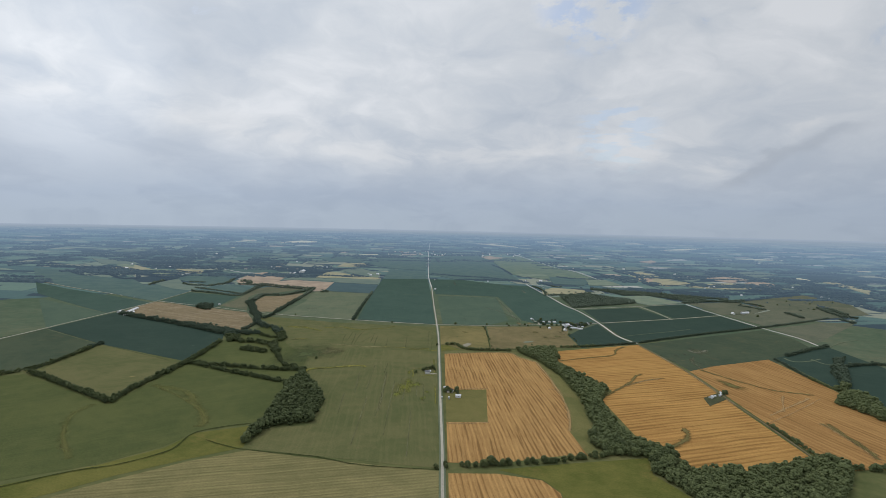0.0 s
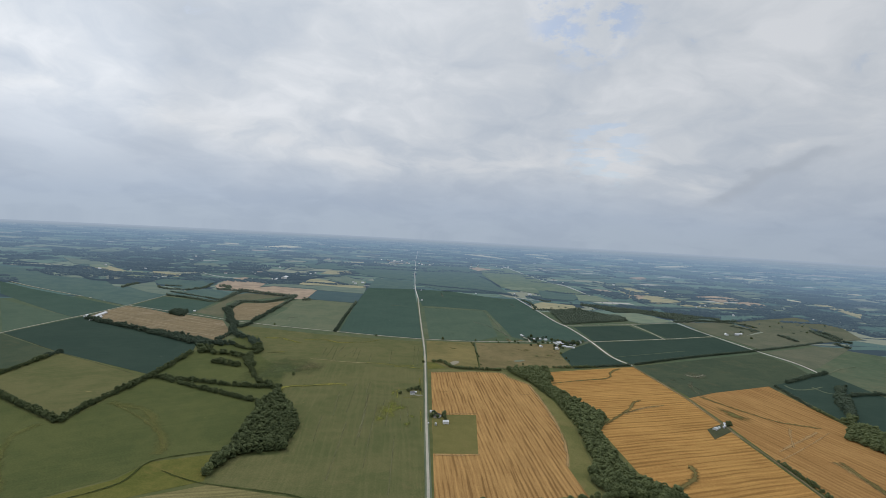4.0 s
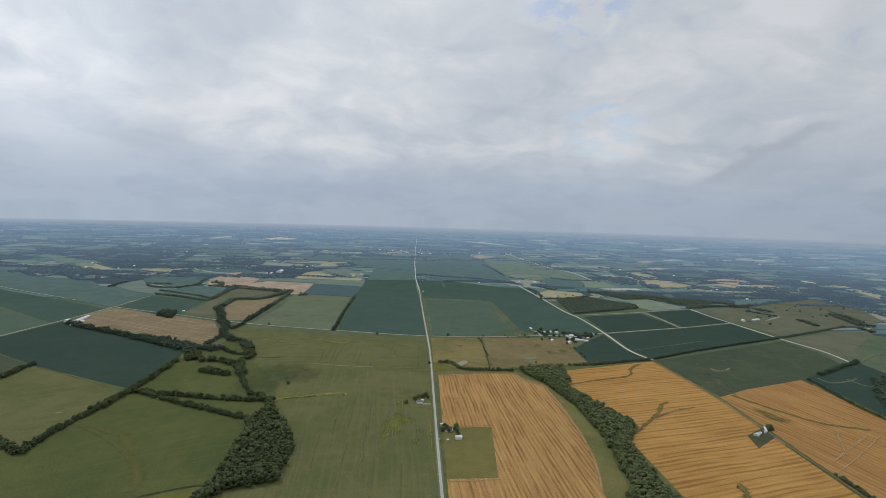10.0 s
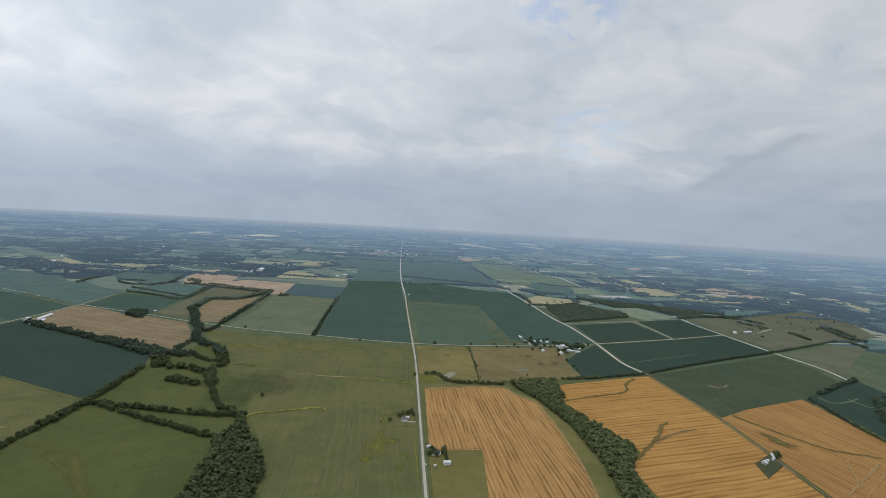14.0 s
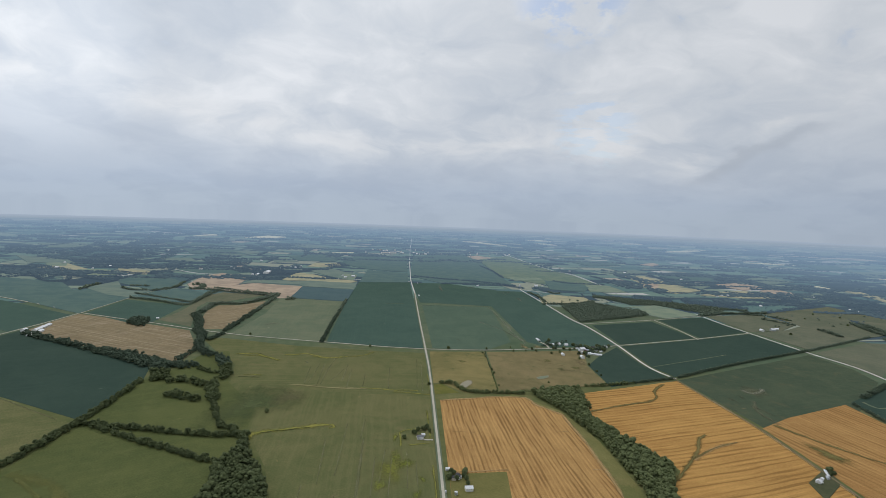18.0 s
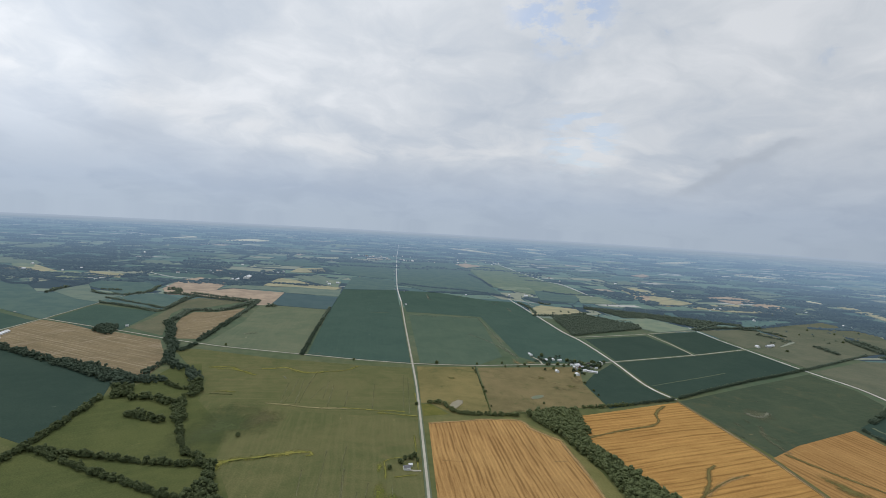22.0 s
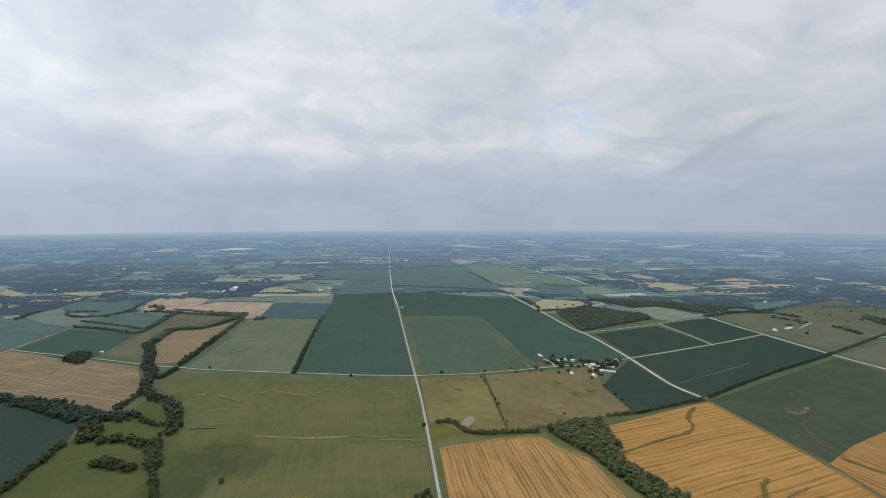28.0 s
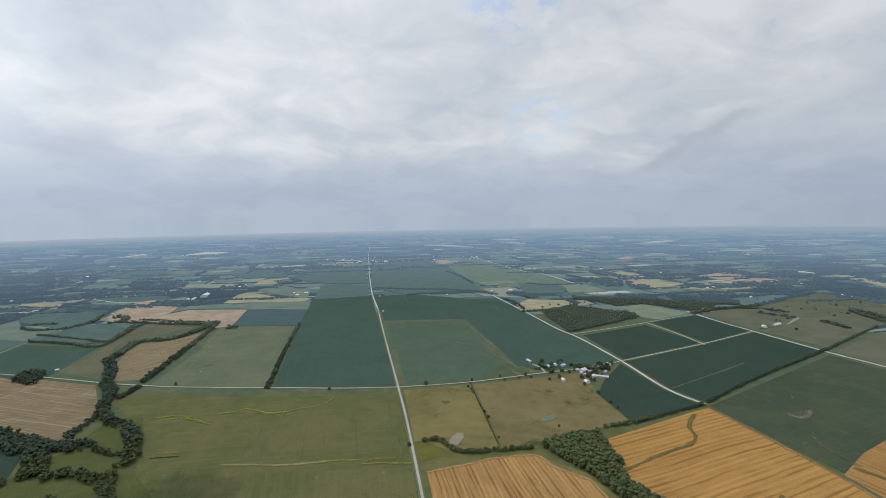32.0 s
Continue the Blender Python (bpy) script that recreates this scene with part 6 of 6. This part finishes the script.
barn(579, 2028, 14.3, 9.5, 3.7, 88, WHITE, TIN, "lone white barn in the brown pasture")
barn(668, 2094, 19.0, 15.2, 5.5, 20, TIN, TIN, "large white steel barn in the hamlet")
barn(670, 2041, 15.2, 10.5, 4.2, 20, WHITE, TIN, "white barn among farm trees")
barn(631, 1998, 16.2, 11.5, 4.2, 85, WHITE, TIN, "white machine shed in the hamlet")
long_barn(693, 2032, 32.3, 9.5, 3.3, 150, "long white livestock barn at the corn edge")
farmhouse(768, 2133, 12.3, 9.5, 4.2, 90, WHITE, TIN, "white house beside the cross road")
farmhouse(716, 2116, 11.5, 9.5, 4.2, 0, BEIGE, DARK_ROOF, "beige farmhouse with a dark roof")
shed(657, 2108, 8.5, 7.6, 2.9, 0, WHITE, TIN, "small white shed in the hamlet")
barn(679, 2080, 11.5, 9.5, 4.2, 10, RED, STEEL, "red barn with a grey steel roof")
shed(713, 2086, 7.6, 6.7, 2.7, 40, WHITE, DARK_ROOF, "small white shed in the hamlet")
shed(724, 2072, 8.5, 6.7, 2.9, 10, WHITE, TIN, "small white shed in the hamlet")
grain_bin(646, 2062, 8, 8)
grain_bin(651, 2050, 7, 7)
# poultry farm to the west and far farms
long_barn(-1094, 2269, 95, 14, 4.2, 95, "very long white poultry barn beside the wood")
long_barn(-1068, 2191, 75, 14, 4.2, 95, "very long white poultry barn beside the wood")
barn(-1119, 2222, 18, 14, 5, 95, WHITE, TIN, "white barn beside the poultry barns")
long_barn(-736, 3969, 85, 34, 11, 90, "large white machine hall beyond the tan stubble")
long_barn(-775, 3873, 70, 16, 6, 90, "long white farm shed beyond the tan stubble")
barn(-801, 3851, 22, 15, 6, 90, WHITE, TIN, "white barn beyond the tan stubble")
shed(-810, 2451, 10, 8, 4, 20, WHITE, TIN, "small white shed beside the cross road")
far_farm(1700, 2494, 14, 10, 5)
far_farm(1668, 2476, 14, 10, 5)
far_farm(2132, 3144, 14, 10, 5)
far_farm(203, 3182, 8, 6, 3)
far_farm(230, 3680, 8, 6, 3)
far_farm(600, 3638, 14, 10, 5)
far_farm(887, 3698, 14, 10, 5)
far_farm(996, 3710, 14, 10, 5)
far_farm(1045, 3729, 14, 10, 5)
far_farm(1627, 4813, 14, 10, 5)
far_farm(1604, 5014, 14, 10, 5)
far_farm(2158, 3523, 14, 10, 5)
far_farm(2100, 3481, 14, 10, 5)
far_farm(2210, 3541, 14, 10, 5)
far_farm(2832, 3564, 14, 10, 5)
far_farm(1649, 2867, 14, 10, 5)
far_farm(1630, 2901, 14, 10, 5)
far_farm(1608, 2464, 14, 10, 5)
far_farm(-1770, 3913, 14, 10, 5)
far_farm(-1741, 4068, 14, 10, 5)
far_farm(-1034, 4245, 14, 10, 5)
far_farm(-991, 4154, 14, 10, 5)
far_farm(-224, 3845, 14, 10, 5)
far_farm(-178, 3917, 14, 10, 5)
far_farm(-248, 3950, 14, 10, 5)
far_farm(-614, 4363, 14, 10, 5)
far_farm(-683, 4337, 14, 10, 5)
far_farm(-657, 4400, 14, 10, 5)
far_farm(-587, 4427, 14, 10, 5)
far_farm(2756, 3031, 14, 10, 5)
far_farm(2621, 3025, 14, 10, 5)
far_farm(2628, 3081, 14, 10, 5)
far_farm(2408, 4404, 14, 10, 5)
far_farm(2121, 4803, 14, 10, 5)
far_farm(-1892, 5424, 14, 10, 5)
far_farm(-948, 4789, 14, 10, 5)
far_farm(-1179, 4064, 14, 10, 5)
far_farm(-1146, 4114, 14, 10, 5)
far_farm(-707, 4276, 14, 10, 5)
far_farm(-1955, 3879, 14, 10, 5)
far_farm(-2073, 4170, 14, 10, 5)
far_farm(954, 6022, 15, 11, 5)
far_farm(-88, 6602, 15, 11, 5)
far_farm(474, 6146, 15, 11, 5)
far_farm(-8, 6512, 15, 11, 5)
far_farm(72, 6482, 15, 11, 5)
far_farm(724, 6152, 15, 11, 5)
far_farm(508, 6750, 15, 11, 5)
far_farm(313, 6751, 15, 11, 5)
far_farm(-14, 6651, 15, 11, 5)
far_farm(1384, 6611, 15, 11, 5)
far_farm(400, 6331, 15, 11, 5)
far_farm(1244, 6365, 15, 11, 5)
far_farm(491, 6261, 15, 11, 5)
far_farm(500, 6167, 15, 11, 5)
far_farm(530, 6364, 15, 11, 5)
far_farm(417, 6755, 15, 11, 5)
far_farm(1104, 6401, 15, 11, 5)
far_farm(949, 6030, 15, 11, 5)
far_farm(556, 6505, 15, 11, 5)
far_farm(86, 6637, 15, 11, 5)
far_farm(491, 6138, 15, 11, 5)
far_farm(995, 6251, 15, 11, 5)
far_farm(9, 6065, 15, 11, 5)
far_farm(5, 6554, 15, 11, 5)
far_farm(100, 6059, 15, 11, 5)
far_farm(367, 6293, 15, 11, 5)
far_farm(1374, 6247, 15, 11, 5)
far_farm(1522, 6546, 15, 11, 5)
far_farm(399, 6236, 15, 11, 5)
far_farm(247, 6153, 15, 11, 5)
far_farm(224, 6310, 15, 11, 5)
far_farm(1147, 6619, 15, 11, 5)
far_farm(668, 6226, 15, 11, 5)
far_farm(241, 6169, 15, 11, 5)
far_farm(206, 6156, 15, 11, 5)
far_farm(226, 6223, 15, 11, 5)
far_farm(419, 6120, 15, 11, 5)
far_farm(450, 6140, 15, 11, 5)
far_farm(337, 6704, 15, 11, 5)
far_farm(-33, 6643, 15, 11, 5)
far_farm(167, 6597, 15, 11, 5)
far_farm(95, 6126, 15, 11, 5)
far_farm(11, 6579, 15, 11, 5)
far_farm(-155, 6104, 15, 11, 5)
far_farm(391, 6129, 15, 11, 5)
far_farm(1065, 6679, 15, 11, 5)
pond([(201, 1719), (212, 1742), (226, 1757), (235, 1752), (232, 1735), (214, 1706), (202, 1703)], WATER, "small dried pale brown farm pond")
pond([(422, 1790), (436, 1801), (457, 1807), (454, 1793), (437, 1780), (422, 1777)], GREEN_WATER, "small still green farm pond")

tagged(mesh_object("farm_pad", draped(FARM_PAD, 0.95, 0), CROPS["yard"]), "grassy farmyard cut into the wheat", "yard", kind="structure")
